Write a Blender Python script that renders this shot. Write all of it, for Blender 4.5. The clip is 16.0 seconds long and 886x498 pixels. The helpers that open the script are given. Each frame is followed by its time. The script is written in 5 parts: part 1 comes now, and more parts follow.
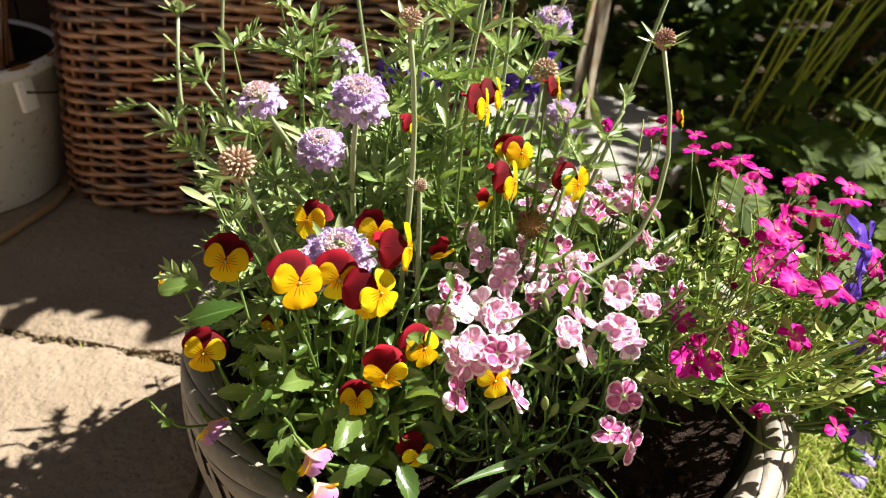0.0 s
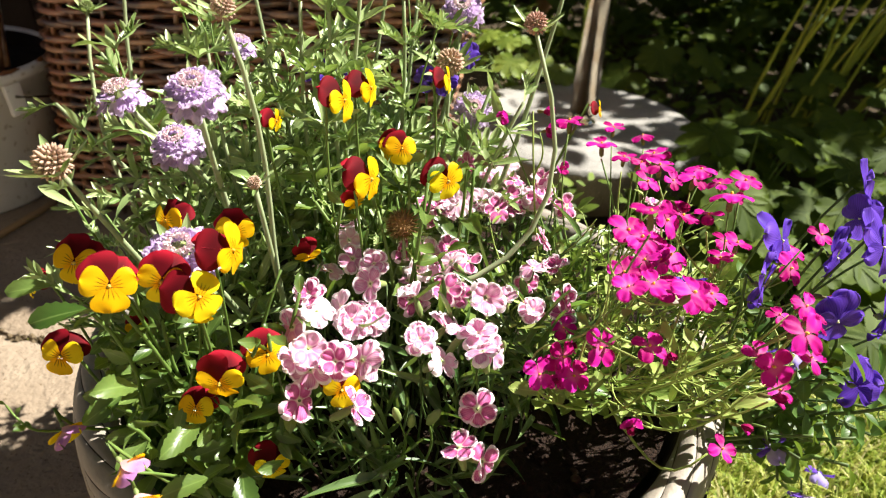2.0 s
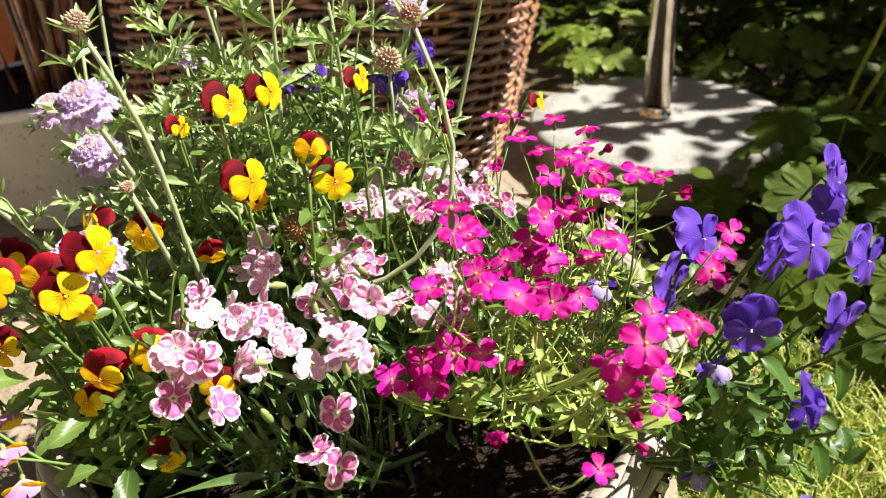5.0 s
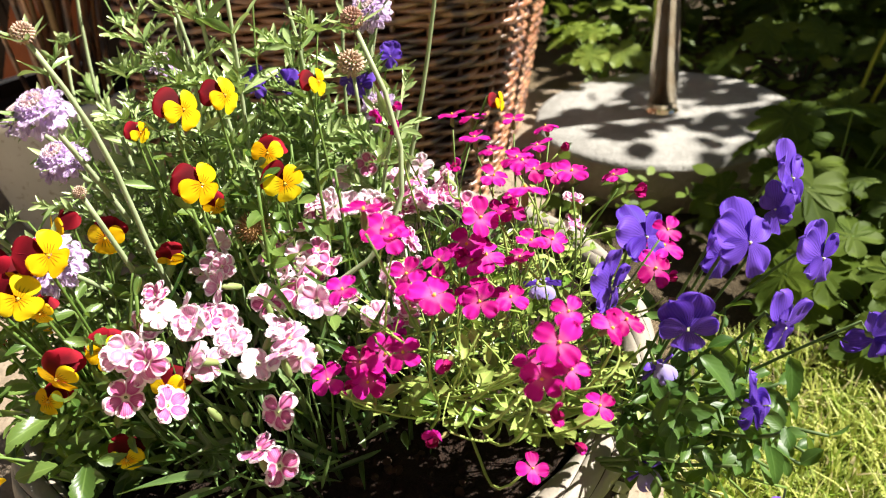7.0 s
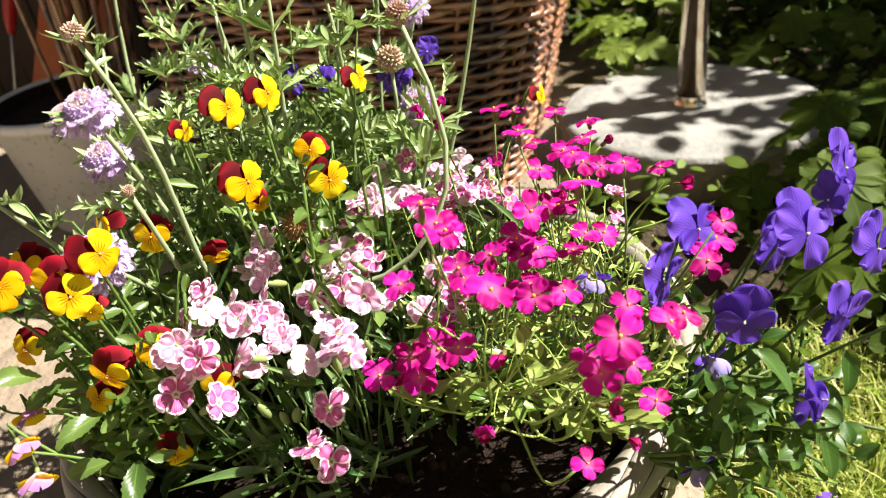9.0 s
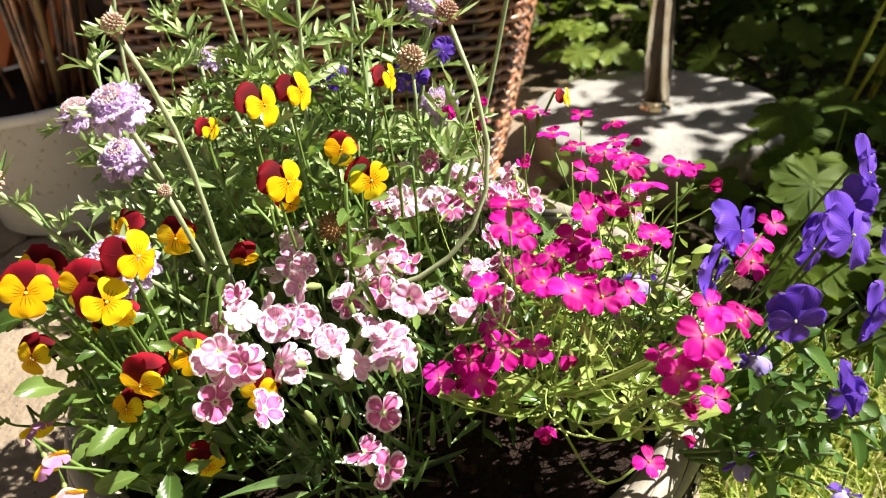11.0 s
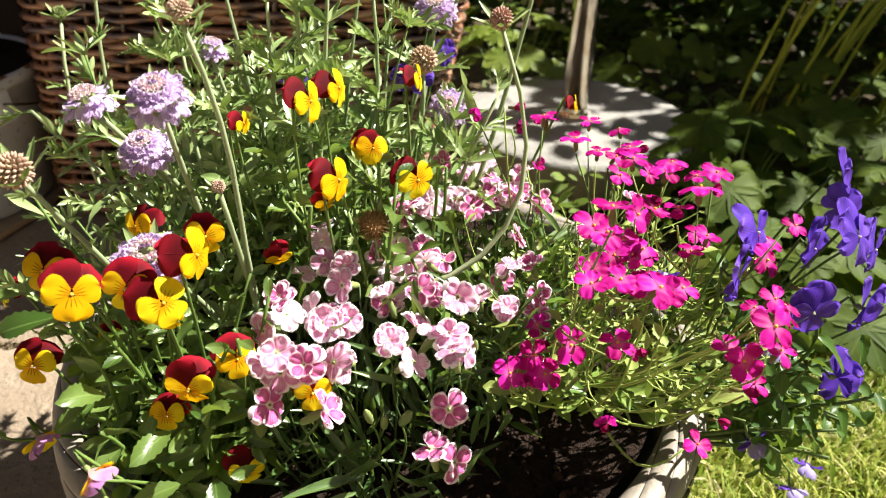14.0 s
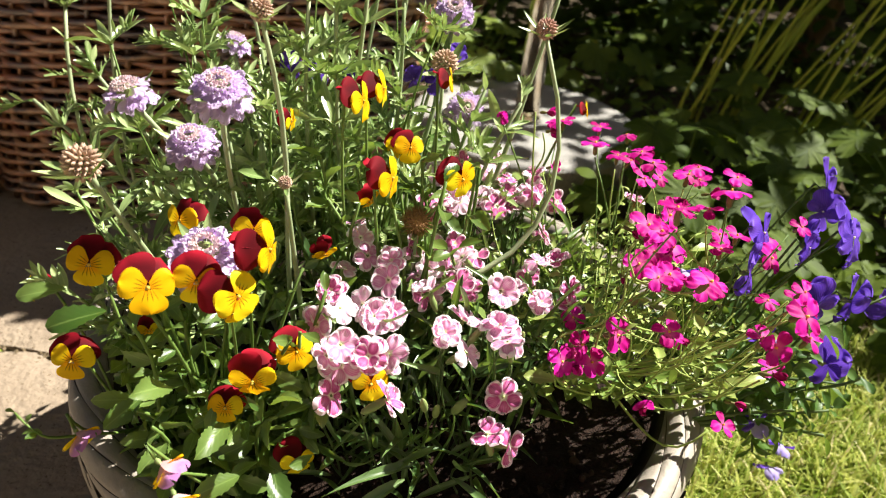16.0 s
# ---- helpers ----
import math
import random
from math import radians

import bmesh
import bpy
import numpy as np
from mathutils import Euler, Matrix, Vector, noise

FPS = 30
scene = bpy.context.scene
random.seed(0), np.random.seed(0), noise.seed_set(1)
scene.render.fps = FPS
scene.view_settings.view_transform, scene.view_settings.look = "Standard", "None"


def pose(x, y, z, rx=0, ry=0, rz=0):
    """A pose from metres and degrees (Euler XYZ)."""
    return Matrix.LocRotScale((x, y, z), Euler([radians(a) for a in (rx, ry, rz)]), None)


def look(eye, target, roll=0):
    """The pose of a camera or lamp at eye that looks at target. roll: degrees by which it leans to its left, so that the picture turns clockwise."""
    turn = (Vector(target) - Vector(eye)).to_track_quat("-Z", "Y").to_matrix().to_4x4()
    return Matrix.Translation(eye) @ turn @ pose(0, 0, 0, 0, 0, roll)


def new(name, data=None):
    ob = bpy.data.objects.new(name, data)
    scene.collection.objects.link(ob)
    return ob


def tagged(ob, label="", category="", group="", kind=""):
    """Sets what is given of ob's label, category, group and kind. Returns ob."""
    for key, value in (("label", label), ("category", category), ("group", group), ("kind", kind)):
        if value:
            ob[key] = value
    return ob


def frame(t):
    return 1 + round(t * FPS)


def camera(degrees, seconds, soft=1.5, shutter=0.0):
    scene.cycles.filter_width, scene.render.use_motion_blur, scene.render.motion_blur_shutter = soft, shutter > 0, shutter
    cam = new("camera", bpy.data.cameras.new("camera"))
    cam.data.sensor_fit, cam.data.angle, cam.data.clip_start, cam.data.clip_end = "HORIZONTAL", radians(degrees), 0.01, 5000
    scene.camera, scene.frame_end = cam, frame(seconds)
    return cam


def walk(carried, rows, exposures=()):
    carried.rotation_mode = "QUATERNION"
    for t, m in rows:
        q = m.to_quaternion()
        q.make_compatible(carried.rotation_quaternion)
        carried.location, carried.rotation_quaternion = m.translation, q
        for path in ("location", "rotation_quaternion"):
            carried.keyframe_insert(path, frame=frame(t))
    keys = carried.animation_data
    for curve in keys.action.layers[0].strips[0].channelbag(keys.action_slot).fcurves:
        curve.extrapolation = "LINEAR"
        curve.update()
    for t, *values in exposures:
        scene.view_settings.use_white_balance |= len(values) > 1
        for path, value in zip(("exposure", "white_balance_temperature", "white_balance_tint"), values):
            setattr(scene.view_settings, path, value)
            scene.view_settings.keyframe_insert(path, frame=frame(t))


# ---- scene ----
cam = camera(64.5, 16.0, 1.1)
cam.data.dof.use_dof, cam.data.dof.focus_distance, cam.data.dof.aperture_fstop = True, 0.50, 9.0
# seconds, eye in metres, turn in degrees
ROWS = [
    (0.0, -0.0099, 0.0031, 0.6738, 58.062, -5.048, -1.068),
    (0.5, 0.0138, 0.0077, 0.6726, 58.03, -4.767, -0.53),
    (1.0, 0.0472, 0.0147, 0.6726, 57.779, -4.049, 0.614),
    (1.5, 0.0839, 0.0207, 0.67, 57.882, -3.151, 1.971),
    (2.0, 0.125, 0.029, 0.6689, 57.769, -2.517, 2.927),
    (2.5, 0.1548, 0.0347, 0.6679, 57.72, -2.163, 3.409),
    (3.0, 0.1886, 0.0413, 0.6665, 57.695, -1.272, 4.771),
    (3.5, 0.2146, 0.0469, 0.6643, 57.735, -0.028, 6.705),
    (6.0, 0.3372, 0.0716, 0.6558, 58.31, 5.438, 14.512),
    (6.5, 0.3487, 0.0738, 0.6551, 58.306, 5.58, 14.569),
    (7.0, 0.348, 0.0738, 0.6553, 58.282, 5.717, 14.565),
    (7.5, 0.3485, 0.0739, 0.6549, 58.301, 5.982, 14.883),
    (8.0, 0.3462, 0.0738, 0.653, 58.193, 7.411, 16.106),
    (8.5, 0.3367, 0.0718, 0.6539, 58.205, 7.329, 16.011),
    (9.0, 0.3292, 0.0701, 0.6548, 58.162, 6.99, 15.506),
    (9.5, 0.3114, 0.0667, 0.6566, 58.068, 6.666, 14.912),
    (12.0, 0.2292, 0.0499, 0.6626, 57.737, 2.447, 8.122),
    (12.5, 0.213, 0.0464, 0.6638, 57.704, 1.605, 6.86),
    (13.0, 0.1957, 0.0429, 0.6654, 57.642, 0.697, 5.435),
    (13.5, 0.1757, 0.0391, 0.6668, 57.601, -0.426, 3.671),
    (14.0, 0.1473, 0.0341, 0.6691, 57.523, -1.213, 2.541),
    (14.5, 0.1233, 0.029, 0.6701, 57.519, -2.065, 1.754),
    (15.0, 0.0992, 0.0242, 0.6717, 57.498, -3.214, 0.112),
    (15.5, 0.0783, 0.0191, 0.6728, 57.718, -4.663, -2.023),
    (16.0, 0.0591, 0.0151, 0.675, 57.674, -5.225, -2.968),
]
walk(cam, [(t, pose(x, y, z, rx, ry, rz)) for t, x, y, z, rx, ry, rz in ROWS], [(0.0, 1.48), (16.0, 1.48)])

# ---- world, sun ----
SUN_UP, SUN_SIDE = radians(50.0), Vector((0.951, 0.31, 0.0))
world = bpy.data.worlds.new("garden_sky")
scene.world = world
world.use_nodes = True
wn = world.node_tree
sky = wn.nodes.new("ShaderNodeTexSky")
sky.sky_type = "NISHITA"
sky.sun_disc = False
sky.sun_elevation = SUN_UP
sky.sun_rotation = math.atan2(SUN_SIDE.x, SUN_SIDE.y)
wn.links.new(sky.outputs[0], wn.nodes["Background"].inputs["Color"])
wn.nodes["Background"].inputs["Strength"].default_value = 0.0158
sun_data = bpy.data.lights.new("sun", "SUN")
sun_data.energy, sun_data.angle, sun_data.color = 5.0, radians(0.5), (1.0, 0.95, 0.86)
sun = new("sun", sun_data)
sun.matrix_world = look(SUN_SIDE * math.cos(SUN_UP) * 8 + Vector((0, 0, math.sin(SUN_UP) * 8)), (0, 0, 0))

# ---- material helpers ----


class Shade:
    """Short hand for one node material."""

    def __init__(self, name, rough=0.6, metal=0.0, spec=0.4):
        self.mat = bpy.data.materials.new(name)
        self.mat.use_nodes = True
        self.tree = self.mat.node_tree
        self.bsdf = self.tree.nodes["Principled BSDF"]
        self.out = self.tree.nodes["Material Output"]
        self.bsdf.inputs["Roughness"].default_value = rough
        self.bsdf.inputs["Metallic"].default_value = metal
        self.bsdf.inputs["Specular IOR Level"].default_value = spec

    def put(self, value, socket):
        if isinstance(value, (int, float)):
            socket.default_value = value
        elif isinstance(value, tuple):
            socket.default_value = (*value, 1.0) if len(value) == 3 and socket.type == "RGBA" else value
        else:
            self.tree.links.new(value, socket)

    def node(self, kind, out=0, **inputs):
        n = self.tree.nodes.new(kind)
        for key, value in inputs.items():
            self.put(value, n.inputs[key.replace("_", " ")])
        return n.outputs[out]

    def coords(self, which="Object"):
        n = self.tree.nodes.new("ShaderNodeTexCoord")
        return n.outputs[which]

    def uv(self):
        n = self.tree.nodes.new("ShaderNodeSeparateXYZ")
        self.tree.links.new(self.coords("UV"), n.inputs[0])
        return n.outputs[0], n.outputs[1]

    def chance(self):
        return self.tree.nodes.new("ShaderNodeObjectInfo").outputs["Random"]

    def island(self):
        return self.tree.nodes.new("ShaderNodeNewGeometry").outputs["Random Per Island"]

    def noise(self, scale, detail=4.0, vec=None, rough=0.55):
        return self.node("ShaderNodeTexNoise", Vector=vec or self.coords(), Scale=scale, Detail=detail, Roughness=rough)

    def math(self, op, a, b=0.0, c=0.0):
        n = self.tree.nodes.new("ShaderNodeMath")
        n.operation = op
        for v, s in zip((a, b, c), n.inputs):
            self.put(v, s)
        return n.outputs[0]

    def band(self, x, lo, hi):
        """Smooth step of x from lo to hi."""
        n = self.tree.nodes.new("ShaderNodeMapRange")
        n.interpolation_type = "SMOOTHSTEP"
        self.put(x, n.inputs["Value"])
        n.inputs["From Min"].default_value, n.inputs["From Max"].default_value = lo, hi
        return n.outputs[0]

    def mix(self, f, a, b, blend="MIX"):
        n = self.tree.nodes.new("ShaderNodeMix")
        n.data_type, n.blend_type = "RGBA", blend
        self.put(f, n.inputs[0]), self.put(a, n.inputs[6]), self.put(b, n.inputs[7])
        return n.outputs[2]

    def colour(self, c):
        self.put(c, self.bsdf.inputs["Base Color"])
        self.c = c
        return self

    def bump(self, height, strength=0.4, distance=0.002):
        self.put(self.node("ShaderNodeBump", Height=height, Strength=strength, Distance=distance), self.bsdf.inputs["Normal"])
        return self

    def thin(self, amount=0.3, tint=None):
        """Lets light through, as a petal or a leaf does."""
        t = self.node("ShaderNodeBsdfTranslucent", Color=tint if tint is not None else self.c)
        m = self.tree.nodes.new("ShaderNodeMixShader")
        m.inputs[0].default_value = amount
        self.tree.links.new(self.bsdf.outputs[0], m.inputs[1])
        self.tree.links.new(t, m.inputs[2])
        self.tree.links.new(m.outputs[0], self.out.inputs[0])
        return self


def leaf_material(name, a, b, rough=0.5, thin=0.3, vein=True, old=None, spec=0.8):
    s = Shade(name, rough, spec=spec)
    u, v = s.uv()
    c = s.mix(s.math("FRACT", s.math("ADD", s.chance(), s.island())), a, b)
    c = s.mix(s.math("MULTIPLY", s.noise(60.0), 0.5), c, tuple(0.55 * x for x in a))
    if vein:
        mid = s.math("SUBTRACT", 1.0, s.band(s.math("ABSOLUTE", s.math("SUBTRACT", u, 0.5)), 0.0, 0.06))
        c = s.mix(s.math("MULTIPLY", mid, 0.25), c, tuple(min(1, 1.6 * x + 0.03) for x in b))
    if old:
        c = s.mix(s.math("GREATER_THAN", s.chance(), 0.93), c, old)
    s.colour(c)
    s.bump(s.math("SINE", s.math("ADD", s.math("MULTIPLY", v, 42.0), s.math("MULTIPLY", s.math("ABSOLUTE", s.math("SUBTRACT", u, 0.5)), -30.0))), 0.07, 0.0004)
    warm = s.mix(0.5, c, (0.30, 0.42, 0.03))
    return s.thin(thin, warm).mat


# ---- materials ----
def petal_material(name, build, rough=0.55, thin=0.3):
    s = Shade(name, rough, spec=0.12)
    u, v = s.uv()
    c = build(s, u, v)
    s.colour(c)
    s.bump(s.math("ADD", s.noise(420.0), s.math("MULTIPLY", s.math("SINE", s.math("MULTIPLY", s.math("SUBTRACT", u, 0.5), 95.0)), 0.07)), 0.16, 0.0004)
    return s.thin(thin).mat


def viola_yellow(s, u, v):
    c = s.mix(s.chance(), (0.96, 0.50, 0.004), (0.97, 0.78, 0.014))
    c = s.mix(s.math("SUBTRACT", 1.0, s.band(v, 0.05, 0.30)), c, (0.92, 0.42, 0.004))
    line = s.band(s.math("SINE", s.math("MULTIPLY", s.math("SUBTRACT", u, 0.5), 42.0)), 0.55, 0.8)
    near = s.math("MULTIPLY", s.math("SUBTRACT", 1.0, s.band(v, 0.22, 0.40)), s.math("SUBTRACT", 1.0, s.band(s.math("ABSOLUTE", s.math("SUBTRACT", u, 0.5)), 0.22, 0.32)))
    return s.mix(s.math("MULTIPLY", s.math("MULTIPLY", line, near), 0.7), c, (0.035, 0.006, 0.004))


def viola_red(s, u, v):
    c = s.mix(s.chance(), (0.15, 0.003, 0.008), (0.50, 0.014, 0.036))
    blotch = s.math("SUBTRACT", 1.0, s.band(s.math("ADD", v, s.math("MULTIPLY", s.math("ABSOLUTE", s.math("SUBTRACT", u, 0.5)), 0.7)), 0.45, 0.95))
    c = s.mix(s.math("MULTIPLY", blotch, 0.85), c, (0.050, 0.001, 0.004))
    return s.mix(s.math("MULTIPLY", s.noise(90.0), 0.35), c, (0.08, 0.002, 0.006))


def viola_faded(s, u, v):
    return s.mix(s.band(v, 0.3, 0.8), (0.75, 0.45, 0.45), (0.50, 0.22, 0.50))


def viola_purple(s, u, v):
    c = s.mix(s.chance(), (0.105, 0.040, 0.44), (0.21, 0.098, 0.66))
    veins = s.band(s.math("SINE", s.math("ADD", s.math("MULTIPLY", s.math("SUBTRACT", u, 0.5), 80.0), s.math("MULTIPLY", s.noise(160.0), 5.0))), 0.1, 0.9)
    c = s.mix(s.math("MULTIPLY", veins, 0.28), c, (0.035, 0.010, 0.22))
    streak = s.band(s.math("SINE", s.math("MULTIPLY", s.math("SUBTRACT", u, 0.5), 60.0)), 0.2, 0.9)
    near = s.math("SUBTRACT", 1.0, s.band(v, 0.14, 0.42))
    c = s.mix(s.math("MULTIPLY", s.band(v, 0.75, 1.0), 0.35), c, (0.30, 0.16, 0.80))
    return s.mix(s.math("MULTIPLY", s.math("MULTIPLY", streak, near), 0.7), c, (0.012, 0.004, 0.06))


def viola_pale(s, u, v):
    return s.mix(s.band(v, 0.2, 0.9), (0.45, 0.40, 0.60), (0.30, 0.24, 0.58))


def pink_pattern(rim, mid, deep):
    """A white-edged petal whose pink patch is darkest along its own edge."""

    def build(s, u, v):
        edge = s.mix(s.chance(), rim, tuple(min(1.0, 1.04 * x) for x in rim))
        dx, dy = s.math("DIVIDE", s.math("SUBTRACT", u, 0.5), 0.42), s.math("DIVIDE", s.math("SUBTRACT", v, 0.36), 0.53)
        far = s.math("SQRT", s.math("ADD", s.math("MULTIPLY", dx, dx), s.math("MULTIPLY", dy, dy)))
        far = s.math("ADD", far, s.math("MULTIPLY", s.math("SUBTRACT", s.noise(300.0), 0.5), 0.48))
        rays = s.band(s.math("SINE", s.math("ADD", s.math("MULTIPLY", s.math("SUBTRACT", u, 0.5), 64.0), s.math("MULTIPLY", s.noise(120.0), 3.0))), -0.2, 1.0)
        inner = s.mix(s.math("MULTIPLY", s.math("ADD", s.math("MULTIPLY", s.band(far, 0.15, 0.90), 0.55), s.math("MULTIPLY", rays, 0.65)), 0.75), mid, deep)
        c = s.mix(s.math("SUBTRACT", 1.0, s.band(far, 0.80, 1.06)), edge, inner)
        ring = s.math("MULTIPLY", s.band(v, 0.06, 0.16), s.math("SUBTRACT", 1.0, s.band(v, 0.18, 0.42)))
        c = s.mix(s.math("MULTIPLY", ring, 0.45), c, deep)
        return s.mix(s.math("SUBTRACT", 1.0, s.band(v, 0.05, 0.16)), c, (0.82, 0.76, 0.58))
    return build


def aubrieta_petal(s, u, v):
    c = s.mix(s.chance(), (0.42, 0.004, 0.16), (0.80, 0.024, 0.48))
    c = s.mix(s.math("MULTIPLY", s.math("SUBTRACT", 1.0, s.band(v, 0.10, 0.34)), 0.6), c, (0.80, 0.20, 0.42))
    return s.mix(s.math("MULTIPLY", s.noise(140.0), 0.4), c, (0.42, 0.004, 0.16))


def aubrieta_bud_tone(s, u, v):
    return s.mix(s.chance(), (0.22, 0.004, 0.06), (0.40, 0.006, 0.12))


def scabious_petal(s, u, v):
    c = s.mix(s.chance(), (0.66, 0.46, 0.80), (0.84, 0.70, 0.92))
    return s.mix(s.band(v, 0.5, 1.0), c, (0.82, 0.68, 0.90))


M = {}
M["viola_yellow"] = petal_material("viola_yellow_petal", viola_yellow, 0.5, 0.42)
M["viola_red"] = petal_material("viola_red_petal", viola_red, 0.7, 0.30)
M["viola_faded"] = petal_material("viola_faded_petal", viola_faded)
M["viola_purple"] = petal_material("viola_purple_petal", viola_purple, 0.5, 0.38)
M["viola_pale"] = petal_material("viola_pale_petal", viola_pale)
M["pale_pink"] = petal_material("pale_dianthus_petal", pink_pattern((0.93, 0.86, 0.89), (0.90, 0.72, 0.81), (0.80, 0.38, 0.60)), 0.55, 0.35)
M["pink"] = petal_material("dianthus_petal", pink_pattern((0.93, 0.84, 0.88), (0.88, 0.56, 0.72), (0.66, 0.15, 0.42)), 0.55, 0.35)
M["deep_pink"] = petal_material("deep_dianthus_petal", pink_pattern((0.90, 0.72, 0.80), (0.74, 0.24, 0.48), (0.46, 0.03, 0.20)), 0.55, 0.3)
M["aubrieta"] = petal_material("aubrieta_petal", aubrieta_petal, 0.5, 0.42)
M["aubrieta_bud"] = petal_material("aubrieta_bud_petal", aubrieta_bud_tone, 0.55, 0.2)
M["scabious"] = petal_material("scabious_petal", scabious_petal, 0.6, 0.5)
M["scabious_heart"] = petal_material("scabious_heart_petal", lambda s, u, v: s.mix(s.chance(), (0.72, 0.52, 0.60), (0.88, 0.76, 0.74)), 0.6, 0.4)
M["viola_leaf"] = leaf_material("viola_leaf", (0.050, 0.118, 0.018), (0.26, 0.38, 0.095), 0.33, 0.42, spec=0.75)
M["viola_dark_leaf"] = leaf_material("purple_viola_leaf", (0.036, 0.095, 0.014), (0.11, 0.20, 0.042), 0.42, 0.30, spec=0.4)
M["pink_leaf"] = leaf_material("dianthus_leaf", (0.040, 0.10, 0.022), (0.20, 0.31, 0.10), 0.33, 0.25)
M["aubrieta_leaf"] = leaf_material("aubrieta_leaf", (0.10, 0.215, 0.022), (0.48, 0.56, 0.16), 0.33, 0.28)
M["scabious_leaf"] = leaf_material("scabious_leaf", (0.16, 0.265, 0.068), (0.54, 0.65, 0.30), 0.28, 0.26)
M["geranium_leaf"] = leaf_material("geranium_leaf", (0.052, 0.092, 0.009), (0.125, 0.178, 0.019), 0.62, 0.32, spec=0.2)
# brighter copy of the geranium leaf, with sunlight put into its colour
M["lit_leaf"] = leaf_material("lit_geranium_leaf", (0.13, 0.20, 0.022), (0.27, 0.34, 0.055), 0.5, 0.35, spec=0.4)


def stem_material(name, a, b, rough=0.55):
    s = Shade(name, rough, spec=0.35)
    c = s.mix(s.chance(), a, b)
    c = s.mix(s.math("MULTIPLY", s.noise(120.0), 0.5), c, tuple(0.5 * x for x in a))
    return s.colour(c).bump(s.noise(400.0), 0.2, 0.0005).mat


M["stem"] = stem_material("green_stem", (0.10, 0.18, 0.03), (0.18, 0.27, 0.065))
M["scab_stem"] = stem_material("scabious_stem", (0.27, 0.345, 0.17), (0.42, 0.49, 0.28))
M["red_stem"] = stem_material("aubrieta_stem", (0.24, 0.35, 0.06), (0.40, 0.48, 0.14))
M["pink_stem"] = stem_material("dark_green_stem", (0.055, 0.10, 0.025), (0.12, 0.18, 0.05))
M["calyx"] = stem_material("green_calyx", (0.16, 0.24, 0.07), (0.28, 0.34, 0.12))
M["brown_calyx"] = stem_material("olive_brown_calyx", (0.14, 0.13, 0.03), (0.20, 0.17, 0.06))
M["eye"] = stem_material("yellow_flower_eye", (0.85, 0.45, 0.02), (0.9, 0.65, 0.10))
M["white_eye"] = stem_material("white_flower_eye", (0.75, 0.72, 0.45), (0.85, 0.82, 0.6))
M["seed"] = stem_material("dry_seed_head", (0.46, 0.29, 0.20), (0.64, 0.46, 0.34), 0.8)
M["pin"] = stem_material("pale_lilac_pin", (0.70, 0.58, 0.72), (0.86, 0.78, 0.80))
M["cone"] = stem_material("brown_seed_cone", (0.24, 0.13, 0.05), (0.40, 0.24, 0.10), 0.85)
M["seed_pink"] = stem_material("pink_seed_head", (0.50, 0.24, 0.20), (0.62, 0.44, 0.34), 0.8)
M["cane"] = stem_material("dry_cane", (0.30, 0.19, 0.09), (0.38, 0.26, 0.13), 0.6)
M["fennel"] = stem_material("yellow_green_stalk", (0.26, 0.32, 0.022), (0.40, 0.43, 0.045), 0.55)


def rough_material(name, tones, scales, rough=0.85, bump=0.5, depth=0.004, speck=None, spec=0.3):
    s = Shade(name, rough, spec=spec)
    c = s.mix(s.band(s.noise(scales[0]), 0.3, 0.7), tones[0], tones[1])
    c = s.mix(s.math("MULTIPLY", s.noise(scales[1], 6.0), 0.6), c, tones[2])
    c = s.mix(s.math("MULTIPLY", s.chance(), 0.25), c, tones[0])
    if speck:
        c = s.mix(s.band(s.noise(scales[1] * 4, 2.0), 0.62, 0.70), c, speck)
    s.colour(c)
    return s.bump(s.math("ADD", s.noise(scales[1] * 1.5, 8.0), s.math("MULTIPLY", s.noise(scales[0] * 3), 0.8)), bump, depth).mat


M["slab"] = rough_material("weathered_paving_slab", ((0.272, 0.213, 0.152), (0.365, 0.298, 0.222), (0.165, 0.120, 0.080)), (7.0, 48.0), 0.9, 1.0, 0.006, (0.14, 0.10, 0.06))
M["joint"] = rough_material("earthy_joint", ((0.17, 0.125, 0.07), (0.27, 0.20, 0.12), (0.05, 0.04, 0.025)), (30.0, 160.0), 1.0, 1.0, 0.008)
M["soil"] = rough_material("dark_potting_soil", ((0.028, 0.014, 0.008), (0.046, 0.025, 0.015), (0.012, 0.007, 0.005)), (40.0, 220.0), 1.0, 1.0, 0.010, (0.060, 0.036, 0.021))
M["bark"] = rough_material("brown_bark_crumb", ((0.05, 0.028, 0.016), (0.09, 0.05, 0.03), (0.03, 0.018, 0.011)), (60.0, 240.0), 0.9)
M["earth"] = rough_material("garden_earth", ((0.06, 0.045, 0.025), (0.11, 0.08, 0.045), (0.03, 0.022, 0.012)), (8.0, 90.0), 1.0, 1.0, 0.012, (0.16, 0.11, 0.06))
M["board"] = rough_material("dark_stained_board", ((0.035, 0.022, 0.014), (0.055, 0.034, 0.022), (0.018, 0.011, 0.007)), (6.0, 70.0), 0.8)
M["concrete"] = rough_material("grey_concrete", ((0.29, 0.28, 0.26), (0.43, 0.42, 0.39), (0.17, 0.16, 0.14)), (11.0, 70.0), 0.85, 0.8, 0.004, (0.15, 0.14, 0.12))
M["concrete_side"] = rough_material("brown_stained_concrete", ((0.33, 0.28, 0.215), (0.42, 0.37, 0.30), (0.17, 0.135, 0.095)), (9.0, 90.0), 0.9, 0.9, 0.006)
M["pot"] = rough_material("grey_beige_moulded_pot", ((0.30, 0.264, 0.218), (0.38, 0.342, 0.290), (0.19, 0.158, 0.122)), (14.0, 150.0), 0.55, 0.35, 0.002, None, 0.45)
